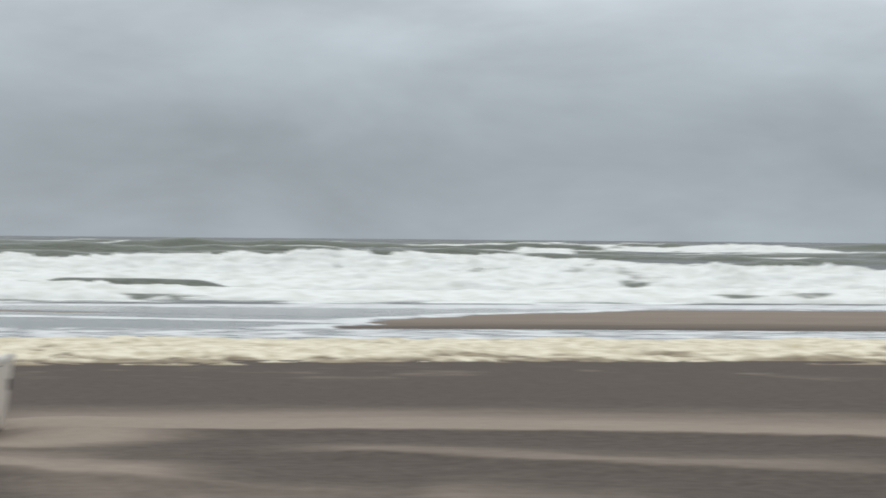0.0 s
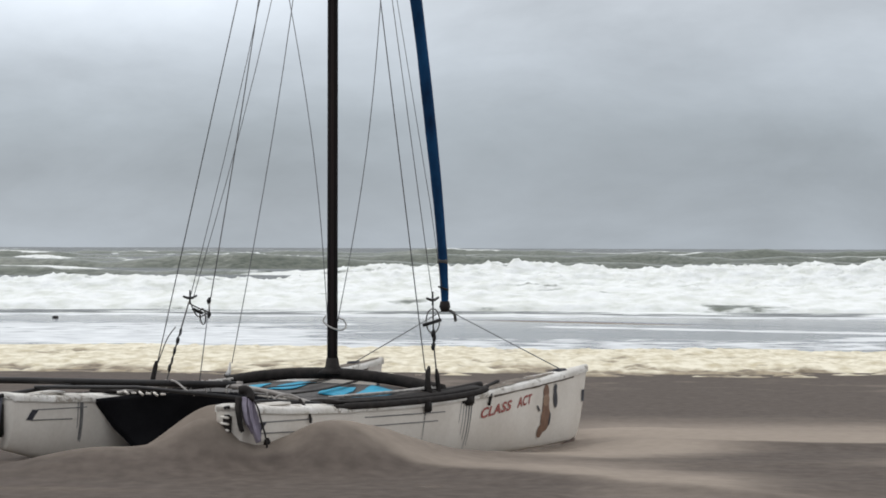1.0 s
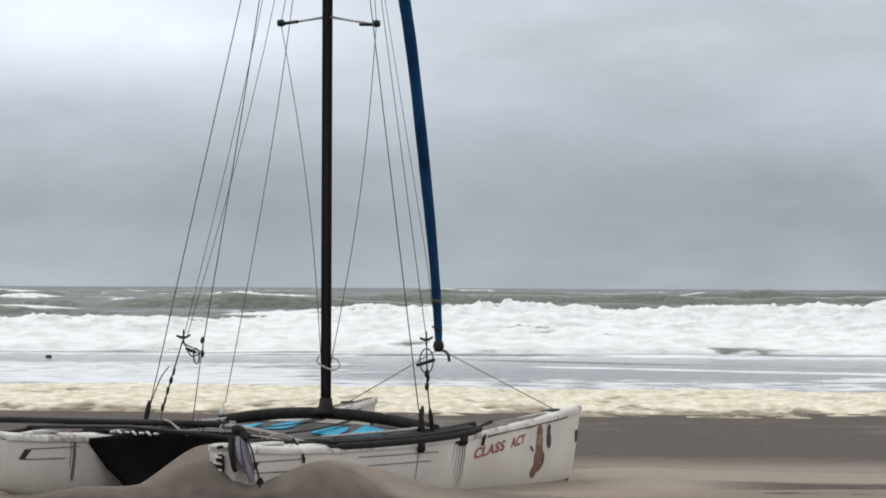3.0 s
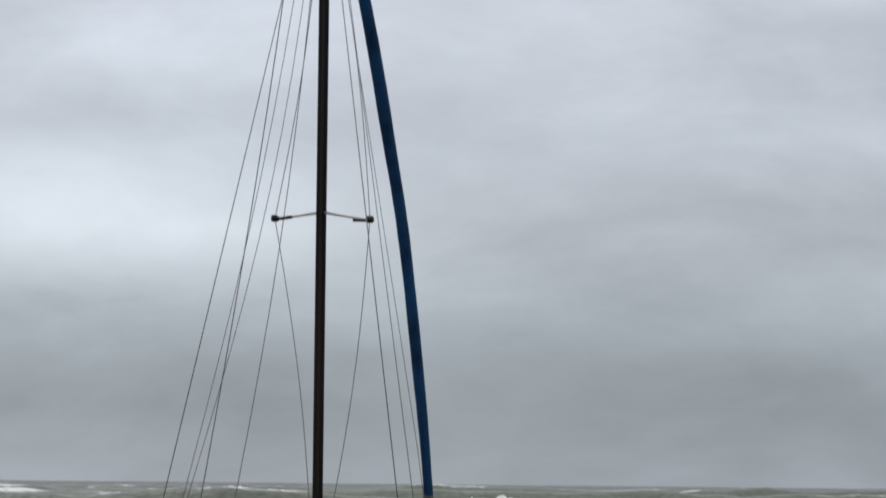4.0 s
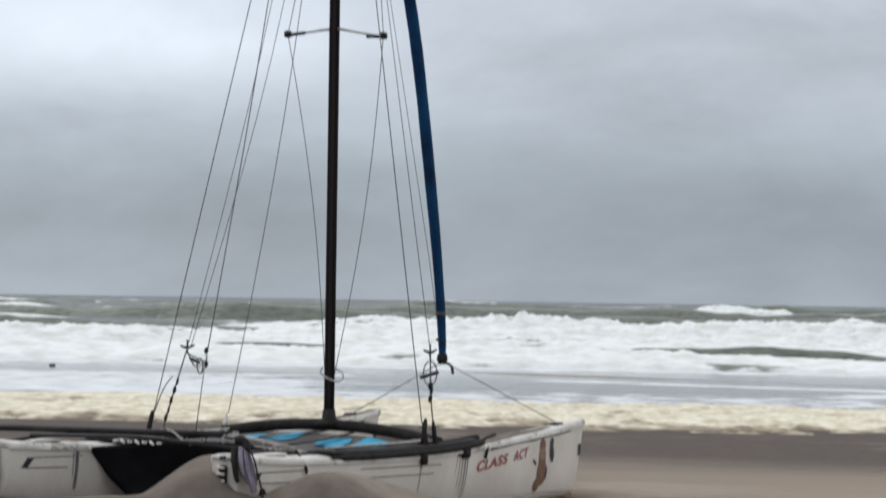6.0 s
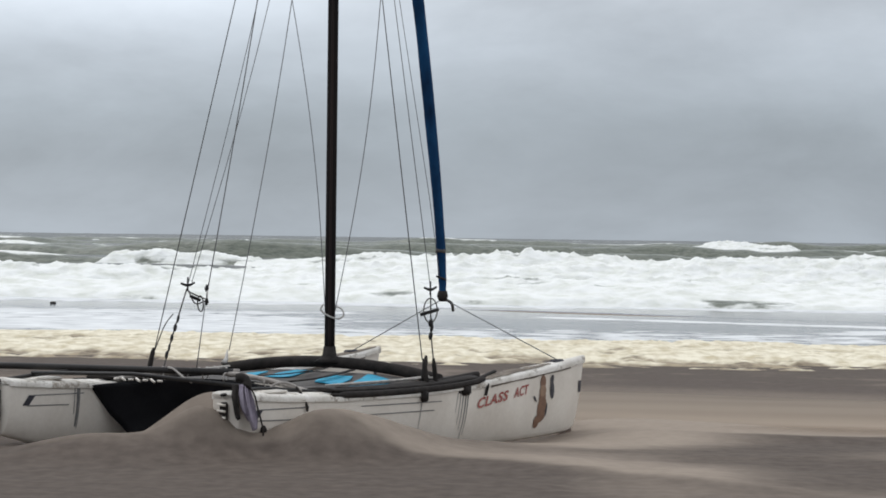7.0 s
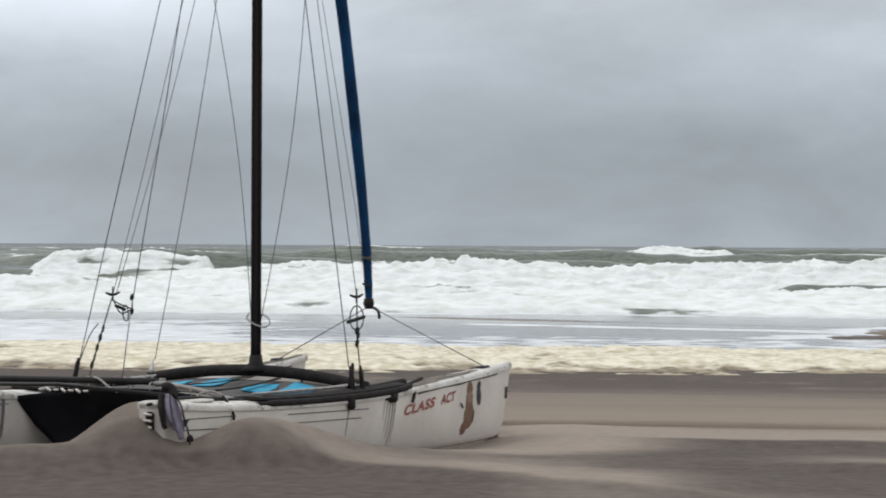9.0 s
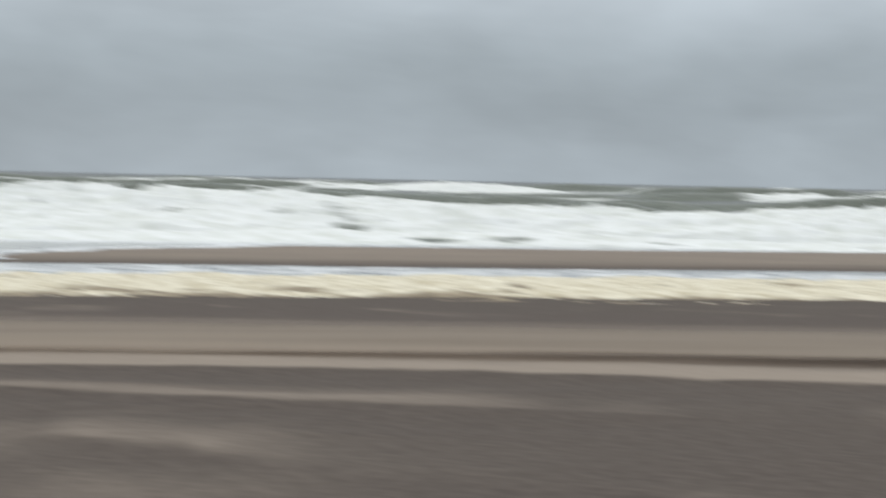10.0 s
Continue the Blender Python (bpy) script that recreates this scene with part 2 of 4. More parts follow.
RUST = material("rusty_guard", (0.045, 0.028, 0.02), (0.10, 0.06, 0.04), 12.0, (1, 1, 1), (0.7, 0.9), bump=0.2)
RAG = material("lilac_cloth", (0.17, 0.14, 0.18), (0.36, 0.32, 0.38), 7.0, (1, 1, 0.4), (0.85, 0.95), bump=0.5, spots=((0.07, 0.06, 0.07), 9.0, 0.35))


# ---------------------------------------------------------------- mesh helpers
def smooth(me):
    me.shade_smooth()
    return me


def part(name, bm, mat, parent=None, label=""):
    """Link a bmesh as one mesh object under a thing or a part."""
    me = bpy.data.meshes.new(name)
    bmesh.ops.recalc_face_normals(bm, faces=bm.faces)
    bm.to_mesh(me)
    bm.free()
    me.materials.append(mat)
    smooth(me)
    ob = new(name, me)
    if parent is not None:
        ob.parent = parent
    return tagged(ob, label)


def grid_mesh(name, X, Y, Z, mat, masks=()):
    """A sheet from three equal arrays, with float masks on its vertices."""
    r, c = X.shape
    me = bpy.data.meshes.new(name)
    idx = np.arange(r * c).reshape(r, c)
    quads = np.stack([idx[:-1, :-1], idx[:-1, 1:], idx[1:, 1:], idx[1:, :-1]], -1).reshape(-1, 4)
    me.vertices.add(r * c)
    me.vertices.foreach_set("co", np.stack([X, Y, Z], -1).astype(np.float32).ravel())
    me.loops.add(quads.size)
    me.loops.foreach_set("vertex_index", quads.astype(np.int32).ravel())
    me.polygons.add(len(quads))
    me.polygons.foreach_set("loop_start", np.arange(0, quads.size, 4, dtype=np.int32))
    me.update(calc_edges=True)
    for key, val in masks:
        at = me.attributes.new(key, "FLOAT", "POINT")
        at.data.foreach_set("value", val.astype(np.float32).ravel())
    me.materials.append(mat)
    smooth(me)
    return new(name, me)


def tube(points, radius, sides=8, bm=None, flat=1.0, caps=True):
    """A round bar along points; radius may be one number or one for each point."""
    bm = bm or bmesh.new()
    pts = [Vector(p) for p in points]
    rad = radius if isinstance(radius, (list, tuple)) else [radius] * len(pts)
    rings, side = [], None
    for i, p in enumerate(pts):
        d = (pts[min(i + 1, len(pts) - 1)] - pts[max(i - 1, 0)]).normalized()
        if side is None:
            side = d.cross(Vector((0, 0, 1)))
            if side.length < 0.05:
                side = d.cross(Vector((1, 0, 0)))
        side = (side - d * side.dot(d)).normalized()
        up = side.cross(d)
        rings.append([bm.verts.new(p + rad[i] * (math.cos(k * 2 * math.pi / sides) * side + flat * math.sin(k * 2 * math.pi / sides) * up))
                      for k in range(sides)])
    for a, b in zip(rings, rings[1:]):
        for k in range(sides):
            bm.faces.new((a[k], a[(k + 1) % sides], b[(k + 1) % sides], b[k]))
    if caps:
        bm.faces.new(rings[0][::-1])
        bm.faces.new(rings[-1])
    return bm


def curve_points(points, n=24):
    """Points on a smooth line through the given ones."""
    P = [Vector(p) for p in points]
    P = [P[0] * 2 - P[1]] + P + [P[-1] * 2 - P[-2]]
    out = []
    for i in range(1, len(P) - 2):
        a, b, c, d = P[i - 1:i + 3]
        m = max(2, n // (len(P) - 3))
        for k in range(m):
            t = k / m
            out.append(0.5 * ((2 * b) + (c - a) * t + (2 * a - 5 * b + 4 * c - d) * t * t + (3 * b - a - 3 * c + d) * t ** 3))
    return out + [P[-2]]


def ring(centre, radius, thick, axis=(1, 0, 0), squash=1.0, n=20, bm=None):
    ax = Vector(axis).normalized()
    s = ax.orthogonal().normalized()
    if abs(ax.z) < 0.9:
        s = ax.cross(Vector((0, 0, 1))).normalized()
    u = s.cross(ax)
    pts = [Vector(centre) + radius * (math.cos(k * 2 * math.pi / n) * s * squash + math.sin(k * 2 * math.pi / n) * u) for k in range(n + 1)]
    return tube(pts, thick, 6, bm, caps=False)


def block(lo, hi, bevel=0.01, bm=None):
    """A box with softened edges."""
    own = bmesh.new()
    bmesh.ops.create_cube(own, size=1.0)
    for v in own.verts:
        v.co = Vector([(l + h) / 2 + c * (h - l) for l, h, c in zip(lo, hi, v.co)])
    bmesh.ops.bevel(own, geom=own.edges[:], offset=bevel, segments=2, affect="EDGES")
    if bm is None:
        return own
    me = bpy.data.meshes.new("piece")
    own.to_mesh(me)
    own.free()
    bm.from_mesh(me)
    bpy.data.meshes.remove(me)
    return bm


def smoothstep(a, b, x):
    t = np.clip((x - a) / (b - a), 0, 1)
    return t * t * (3 - 2 * t)


class Fractal:
    """Smooth value noise on arrays, several octaves."""

    def __init__(self, seed):
        self.table = np.random.RandomState(seed).rand(256, 256)

    def one(self, x, y):
        xi, yi = np.floor(x).astype(int), np.floor(y).astype(int)
        u, v = x - xi, y - yi
        u, v = u * u * (3 - 2 * u), v * v * (3 - 2 * v)
        t = self.table
        g = lambda i, j: t[(xi + i) & 255, (yi + j) & 255]
        return (g(0, 0) * (1 - u) + g(1, 0) * u) * (1 - v) + (g(0, 1) * (1 - u) + g(1, 1) * u) * v

    def __call__(self, x, y, octaves=4, gain=0.5):
        total, amp, norm, k = 0, 1.0, 0, 1.0
        for i in range(octaves):
            total = total + amp * self.one(x * k + 17.3 * i, y * k + 5.1 * i)
            norm += amp
            amp *= gain
            k *= 2.03
        return total / norm * 2 - 1


# ---------------------------------------------------------------- ground
HEAD = 33.5                      # the boat's heading, to the right of straight ahead
STERN = np.array((-1.51, 16.8))  # under the stern of the starboard hull
FWD = np.array((math.sin(radians(HEAD)), math.cos(radians(HEAD))))
PORT = np.array((-math.cos(radians(HEAD)), math.sin(radians(HEAD))))
SEA_LEVEL = -0.95
BEACH_Y = (-400, -60, 0, 12, 16, 20.8, 26, 30, 38, 48, 55, 65, 80, 100, 140, 300, 5000)
BEACH_Z = (4.0, 1.0, 0.27, 0.23, 0.18, 0.03, -0.07, -0.14, -0.30, -0.50, -0.62, -0.75, -0.88, -1.05, -1.9, -4.0, -8.0)
NG = Fractal(3)
SHORE = radians(6.0)             # the shore's normal, to the right of straight ahead
POLAR_TURN = (-30, -9, -4, 0, 3, 5.5, 8.5, 12.5, 17.7, 23.4, 28.3, 45)   # degrees, for the lines of the wind ridges below


def along(x, y):
    return x * math.cos(SHORE) - y * math.sin(SHORE)


def seaward(x, y):
    return x * math.sin(SHORE) + y * math.cos(SHORE)


def from_shore(p, q):
    return p * math.cos(SHORE) + q * math.sin(SHORE), q * math.cos(SHORE) - p * math.sin(SHORE)


def beach(y):
    return np.interp(y, BEACH_Y, BEACH_Z)


def bump_at(u, v, u0, v0, su, sv, h):
    return h * np.exp(-((u - u0) / su) ** 2 - ((v - v0) / sv) ** 2)


def ground_height(x, y):
    """Beach slope, the drifts round the hulls and the low wind ridges; also how dry the sand is."""
    u = (x - STERN[0]) * FWD[0] + (y - STERN[1]) * FWD[1]
    v = (x - STERN[0]) * PORT[0] + (y - STERN[1]) * PORT[1]
    q = seaward(x, y)
    z = beach(q)
    lean = np.where(u < 0.52, 0.40, 1.25)
    drift = 0.30 * np.exp(-((u - 0.52) / lean) ** 2 - ((v + 0.5) / 0.42) ** 2)
    drift = drift + bump_at(u, v, 0.62, 0.62, 0.42, 0.50, 0.43) + bump_at(u, v, -0.06, 0.14, 0.26, 0.30, 0.27)
    drift = drift + bump_at(x, y, -2.45, 16.65, 0.55, 0.5, 0.16) + bump_at(x, y, -1.85, 16.6, 0.38, 0.40, 0.09)
    drift = drift + bump_at(x, y, 1.8, 21.5, 1.0, 0.9, 0.05) - bump_at(u, v, 4.2, -0.1, 0.9, 0.45, 0.05)
    ridge, dry = 0.0, np.clip(drift * 4.0 - 0.05, 0, 0.42)
    dry = np.maximum(dry, bump_at(u, v, 4.0, -0.85, 1.8, 0.95, 1.0))
    turn, far = np.degrees(np.arctan2(x, np.maximum(y, 0.5))), np.hypot(x, y)
    # wind ridges, as distance from the middle of the bay along POLAR_TURN: fade-in turn, height, breadth
    for line, a0, h, w, pale in (((21, 21, 21, 20.8, 20.6, 20.6, 20.75, 20.9, 20.7, 20.2, 19.9, 19.0), 2.8, 0.055, 2.2, 0.80),
                                 ((18.6, 18.6, 18.5, 18.4, 18.3, 18.15, 17.9, 17.5, 16.6, 16.0, 15.8, 15.0), 0.2, 0.045, 1.0, 0.50),
                                 ((17.2, 17.2, 17.2, 16.8, 16.3, 15.6, 14.95, 14.2, 12.9, 12.0, 11.4, 10.0), -4.5, 0.05, 1.2, 0.55)):
        s = far - np.interp(turn, POLAR_TURN, line) + 0.10 * NG(turn * 0.35, turn * 0 + a0, 3)
        lee = np.where(s < 0, np.exp(-(s / 0.48) ** 2), np.exp(-(s / w) ** 2))
        fade = smoothstep(a0 - 1.8, a0 + 1.6, turn) * (1 if w > 2 else 0.25 + 0.75 * smoothstep(-0.35, 0.35, NG(turn * 0.16 + 40 * h, far * 0.1 + a0, 3)))
        ridge = ridge + h * lee * fade
        dry = np.maximum(dry, np.where(s < 0, np.exp(-(s / 0.22) ** 2), np.exp(-(s / (w * 1.9)) ** 2)) * fade * pale)
    near = np.exp(-((y - 17) / 9.0) ** 2)
    streaks = NG(turn * 0.22 + 3 * NG(turn * 0.1, far * 0.2, 2), far * 1.1, 4, 0.55)
    z = z + drift + ridge + 0.02 * NG(x * 0.5, y * 1.4, 3) * near + 0.008 * NG(x * 2.5, y * 5, 3) * near + 0.005 * NG(x * 4.5 + 9, y * 3, 3) * near * (1 - np.clip(dry * 1.6, 0, 1))
    wet = smoothstep(24.5, 29.5, q + 1.0 * streaks) * (1 - smoothstep(60, 68, q))
    front = 0.36 * (1 - smoothstep(16.3, 17.1, far)) * (1 - smoothstep(0, 5, turn))
    front = front - 0.38 * np.exp(-((turn - 4.5) / 3.5) ** 2 - ((far - 15.3) / 1.9) ** 2) - 0.35 * np.exp(-((turn - 16) / 6) ** 2 - ((far - 11.3) / 1.2) ** 2) - 0.42 * np.exp(-((turn - 9.5) / 4) ** 2 - ((far - 13.7) / 1.0) ** 2)
    dry = np.clip(dry - front + 0.11 * streaks, 0, 1) * (1 - wet) + 0.05 + 0.12 * wet * np.clip(streaks, 0, 1) + 0.40 * np.exp(-((q - 35.0) / 3.5) ** 2) * np.clip(1.8 * NG(x * 1.3, y * 0.9, 4, 0.6), 0, 1) + 0.55 * smoothstep(60, 75, q)
    return z, dry


def warped(knots):
    """Coordinates with the given steps: (start, step) pairs, the last only a start."""
    out = []
    for (a, st), (b, _) in zip(knots, knots[1:]):
        n = max(1, int(round((b - a) / st)))
        out += list(np.linspace(a, b, n, endpoint=False))
    return np.array(out + [knots[-1][0]])


def build_ground():
    gx = warped(((-3500, 350), (-350, 40), (-70, 4), (-14, 0.25), (-5, 0.05), (4.5, 0.12), (14, 0.5), (60, 6), (200, 60), (3500, 0)))
    gy = warped(((-400, 40), (-40, 4), (8, 0.5), (13, 0.05), (24, 0.2), (60, 0.8), (110, 10), (300, 200), (4900, 0)))
    X, Y = np.meshgrid(gx, gy)
    Z, dry = ground_height(X, Y)
    ob = grid_mesh("ground", X, Y, Z, SAND, (("dry", dry),))
    tagged(ob, "windswept grey-brown beach sand with pale drifts and dark wet stretches", "ground", kind="structure")


build_ground()


# ---------------------------------------------------------------- sea
def sea_fan(y0, y1, rows, a0, a1, cols):
    ys = np.geomspace(y0, y1, rows)
    az = np.concatenate([[-78, -60, -40, -28], np.linspace(a0, a1, cols), [48, 60, 78]])
    Y = np.repeat(ys[:, None], len(az), 1)
    X = Y * np.tan(np.radians(az))[None, :]
    return X, Y


NS = Fractal(11)


def build_sea():
    X, Y = sea_fan(96, 4900, 420, -18, 38, 420)
    grow = smoothstep(110, 190, Y)
    wav = np.zeros_like(X)
    for k, (lam, amp, turn, ph) in enumerate(((46, 0.55, -5, 0.4), (31, 0.38, -14, 2.0), (17, 0.24, 6, 4.1), (9, 0.13, -20, 1.0))):
        d = Y * math.cos(radians(turn)) + X * math.sin(radians(turn)) + 9 * NS(X * 0.012 + k, Y * 0.02, 2)
        w = 0.5 + 0.5 * np.sin(d * 2 * math.pi / lam + ph)
        wav += amp * (w ** 1.8) * (0.6 + 0.7 * (NS(X * 0.018, Y * 0.03 + 3 * k, 2)))
    Z = SEA_LEVEL + wav * (0.12 + 0.88 * grow) - 0.1
    foam = 0.17 + 0.5 * smoothstep(0.45, 0.8, wav / 1.15) * grow + 0.5 * (1 - smoothstep(105, 160, Y))
    ob = grid_mesh("water", X, Y, Z, SEA, (("foam", foam),))
    return tagged(ob, "grey-green stormy sea with choppy swell and scattered foam", "sea", kind="structure")


sea = build_sea()


def breaker(seed, y, x0, x1, height, broken, wide, label, step, taper=(6, 6), rough=1.0):
    """One line of surf: a ridge along x, steep to the shore, foam where it has broken. Its own origin lies on the crest line."""
    nf = Fractal(seed)
    xs = np.arange(x0, x1, step)
    ss = np.concatenate([np.linspace(-1.6, 0.6, 34), np.linspace(0.7, 4.0, 24)]) * wide
    X, S = np.meshgrid(xs, ss)
    hh = height * (0.80 + 0.75 * nf(X * 0.045, X * 0 + 1.5, 4)) * smoothstep(x0, x0 + taper[0], X) * (1 - smoothstep(x1 - taper[1], x1, X))
    bend = 2.2 * nf(X * 0.03, X * 0 + 7.5, 3) * wide * 0.6
    b = smoothstep(-0.15, 0.15, nf(X * 0.022, X * 0 + 21.5, 3) + (broken - 0.5) * 1.1)
    front = np.where(b > 0.5, 0.75, 0.62) * wide
    shape = np.where(S < 0, np.exp(-np.abs(S / front) ** 2.2), np.exp(-(S / (1.7 * wide)) ** 2))
    toe = 0.30 * b * np.exp(-((S + 1.0 * wide) / (0.5 * wide)) ** 2)
    lumps = nf(X * 0.6, S * 0.95, 6, 0.64)
    spikes = np.clip(nf(X * 1.3, S * 2.2 + 40, 4, 0.7), 0, 1)
    Z = hh * (shape + toe) + b * hh * rough * (0.27 * lumps + 0.30 * spikes * shape ** 0.7) + 0.04 * nf(X * 0.4, S * 0.8, 2) - 0.08 * height
    Z -= 0.25 * (smoothstep(3.0 * wide, 4.0 * wide, S) + smoothstep(-1.2 * wide, -1.6 * wide, S))
    streak = nf(X * 0.16, S * 0.8 + 9, 4)
    foam = b * (0.92 + 0.55 * streak + 0.28 * lumps) + (1 - b) * (0.14 + 0.6 * np.exp(-((S - 0.1) / (0.3 * wide)) ** 2) * smoothstep(0, 0.35, nf(X * 0.07, X * 0 + 3, 3)))
    foam -= 0.25 * smoothstep(1.0 * wide, 2.5 * wide, S)
    ob = grid_mesh("breaking_wave", X, S + bend, Z, SURF, (("foam", foam),))
    ob.matrix_world = pose(0, y, SEA_LEVEL, 0, 0, -8)
    return tagged(ob, label, "wave", "lines of surf", "stuff")


# seed, y at the start, y at the end, rise, x from, x to, height, broken, breadth, step
WAVES = (
    (31, 106.0, 97.0, 0.0, -36, 96, 0.72, 1.6, 1.6, 0.15),
    (32, 123.0, 109.0, 0.0, -40, 110, 1.30, 1.08, 2.0, 0.15),
    (33, 146.0, 126.0, 0.1, -48, 130, 1.75, 0.95, 2.4, 0.17),
    (34, 190.0, 156.0, 0.3, -62, 165, 1.85, 0.50, 2.8, 0.22),
    (35, 262.0, 220.0, 0.3, -80, 220, 2.0, 0.16, 3.2, 0.30),
    (36, 352.0, 307.0, 0.2, -105, 290, 2.0, 0.30, 3.8, 0.40),
    (37, 480.0, 434.0, 0.2, -140, 390, 2.1, 0.26, 4.5, 0.55),
    (38, 680.0, 634.0, 0.1, -200, 540, 2.2, 0.22, 5.5, 0.8),
)
waves = []
for seed, ya, yb, rise, xa, xb, hgt, brk, wide, step in WAVES:
    text = "white foaming broken wave rolling onto the beach" if brk > 0.8 else "grey-green swell with a white breaking crest"
    waves.append((breaker(seed, ya, xa, xb, hgt, brk, wide, text, step), ya, yb, rise))


# short crests that rise and sink again: seed, half length, height, broken, breadth, step, taper at both ends, then (seconds, x, y, sunk) rows
CRESTS = (
    (61, 7.5, 3.0, 2.0, 2.4, 0.16, (4.5, 0.8), ((0, -19, 178, 3.6), (5.6, -20, 172, 3.6), (7.3, -19.5, 168, 0.4), (8.5, -18.3, 165, 0.1), (10, -17, 161, 0.1))),
    (62, 14.0, 2.7, 2.0, 4.0, 0.30, (10.0, 5.0), ((0, 52, 440, 3.8), (3.5, 52, 436, 3.8), (5.8, 53, 432, 0.4), (8.5, 55, 428, 0.1), (10, 56, 426, 0.2))),
    (63, 8.5, 1.40, -1.0, 1.4, 0.15, (3.0, 5.0), ((0, 10, 126, 2.8), (6.0, 12, 120, 2.8), (7.3, 19.0, 117.5, 0.1), (8.5, 24, 116, 0.0), (9.5, 30, 114.5, 0.0), (10, 33, 114, 0.1))),
    (64, 6.5, 0.95, -1.0, 1.3, 0.15, (3.6, 3.6), ((0, 12.5, 114, 0.0), (0.4, 12.5, 113.5, 0.5), (1.2, 13, 112, 2.5), (10, 13, 106, 2.5))),
    (66, 22.0, 1.35, 0.30, 1.3, 0.15, (8.0, 8.0), ((0, 4, 114, 3.0), (4.6, 4, 112.5, 3.0), (5.8, 4, 111.5, 0.2), (6.6, 5, 110.5, 0.3), (7.8, 6, 109, 3.0), (10, 6, 107, 3.0))),
    (65, 6.0, 2.4, 1.6, 3.0, 0.25, (4.0, 1.5), ((0, 86, 300, 0.0), (1.0, 86, 298.5, 0.2), (3.0, 86, 295, 3.4), (10, 86, 285, 3.4))),
)
crests = []
for seed, half, hgt, brk, wide, step, taper, rows in CRESTS:
    text = "white foaming crest toppling over out at sea" if brk > 0 else "smooth green hollow wave face among the white surf"
    crests.append((breaker(seed, rows[0][2], -half, half, hgt, brk, wide, text, step, taper, 0.5), rows))


# ---------------------------------------------------------------- swash and spume
def build_swash():
    gx = warped(((-120, 6), (-32, 0.35), (60, 0.5), (90, 5), (260, 0)))
    gy = warped(((50, 0.2), (108, 0)))
    X, Y = np.meshgrid(gx, gy)
    nf = Fractal(41)
    WX, WY = from_shore(X, Y)
    ground, _ = ground_height(WX, WY)
    # a bare tongue of sand where the water has drawn back
    edge = X - 9.5 - 0.35 * (Y - 75) - 6.0 * smoothstep(79, 90, Y) + 2.0 * nf(X * 0.05, Y * 0.25, 3)
    bare = smoothstep(-0.6, 0.6, edge) * smoothstep(63, 66, Y + nf(X * 0.1, Y * 0.1, 3)) * (1 - smoothstep(88, 91, Y + 2 * nf(X * 0.06, Y * 0.1, 3)))
    bar = 1.5 * np.sqrt(np.clip(1 - ((X + 3.8) / 4.2) ** 2, 0, 1)) * (1 + 0.3 * nf(X * 0.9, X * 0 + 4, 3))
    bare = np.maximum(bare, 1 - smoothstep(bar - 0.4, bar + 0.2, np.abs(Y - 86 + 0.7 * (X + 7))))
    Z = ground + 0.03 - 0.1 * bare + 0.006 * nf(X * 0.8, Y * 2, 3)
    foam = 0.12 + 0.46 * (1 - smoothstep(58, 69, Y + 3 * nf(X * 0.06, Y * 0.1, 3))) + 0.62 * smoothstep(86, 94, Y + 2 * nf(X * 0.08, Y * 0.1 + 6, 3))
    foam += 0.56 * (1 - smoothstep(-14, -7, X + 5 * nf(X * 0.05, Y * 0.2, 3))) * smoothstep(56, 60, Y) * (1 - smoothstep(77, 83, Y))
    line = 77.5 - 0.55 * (X + 5) + 0.8 * nf(X * 0.12, X * 0, 3)
    foam += 0.85 * np.exp(-((Y - line) / 1.3) ** 2) * smoothstep(-7, -4, X) * (1 - smoothstep(5, 10, X))
    foam += 0.8 * np.exp(-((edge + 1.0) / 0.9) ** 2) * smoothstep(62, 66, Y) * (1 - smoothstep(88, 92, Y))
    ob = grid_mesh("swash", WX, WY, Z, SWASH, (("foam", foam),))
    tagged(ob, "thin sheet of shallow water with white foam streaks on flat sand", "water", kind="structure")


def build_spume():
    gx = warped(((-60, 2), (-14, 0.08), (26, 0.25), (60, 2), (140, 0)))
    gy = warped(((33, 0.12), (57, 0)))
    X, Y = np.meshgrid(gx, gy)
    nf = Fractal(43)
    WX, WY = from_shore(X, Y)
    ground, _ = ground_height(WX, WY)
    lower = 37.6 + 0.05 * np.clip(X, -20, 60) + 1.8 * nf(X * 0.15, Y * 0.0 + 2, 5, 0.6)
    cover = smoothstep(lower - 4.5, lower + 6.5, Y) * (1 - smoothstep(52, 56.5, Y + nf(X * 0.15, Y * 0.1, 3)))
    lumps = nf(X * 0.8, Y * 0.45, 5, 0.65)
    inner = smoothstep(39, 46, Y)
    lines = nf(X * 0.16, Y * 1.5 + 5, 4)
    fill = cover * 1.5 - 0.66 + 0.95 * lumps * (0.4 + 0.6 * inner) + 0.75 * lines * (1 - inner) + 0.35 * nf(X * 3.1, Y * 2.3 + 11, 3)
    Z = ground - 0.05 + 0.17 * np.clip(fill, -0.3, 0.85) + (0.05 * nf(X * 2.2, Y * 0.8, 4, 0.6) + 0.05 * np.clip(nf(X * 3.4 + 7, Y * 1.1, 3, 0.6), 0, 1)) * cover
    foam = np.clip(fill - 0.12 + 0.75 * nf(X * 1.1, Y * 0.28 + 30, 5, 0.65) * (1 - 0.85 * smoothstep(46, 52, Y)), 0, 1) * 1.1
    ob = grid_mesh("sea_foam", WX, WY, Z, SPUME, (("foam", foam),))
    tagged(ob, "belt of cream yellowish sea foam washed up on dark sand", "sea foam", kind="stuff")


build_swash()
build_spume()


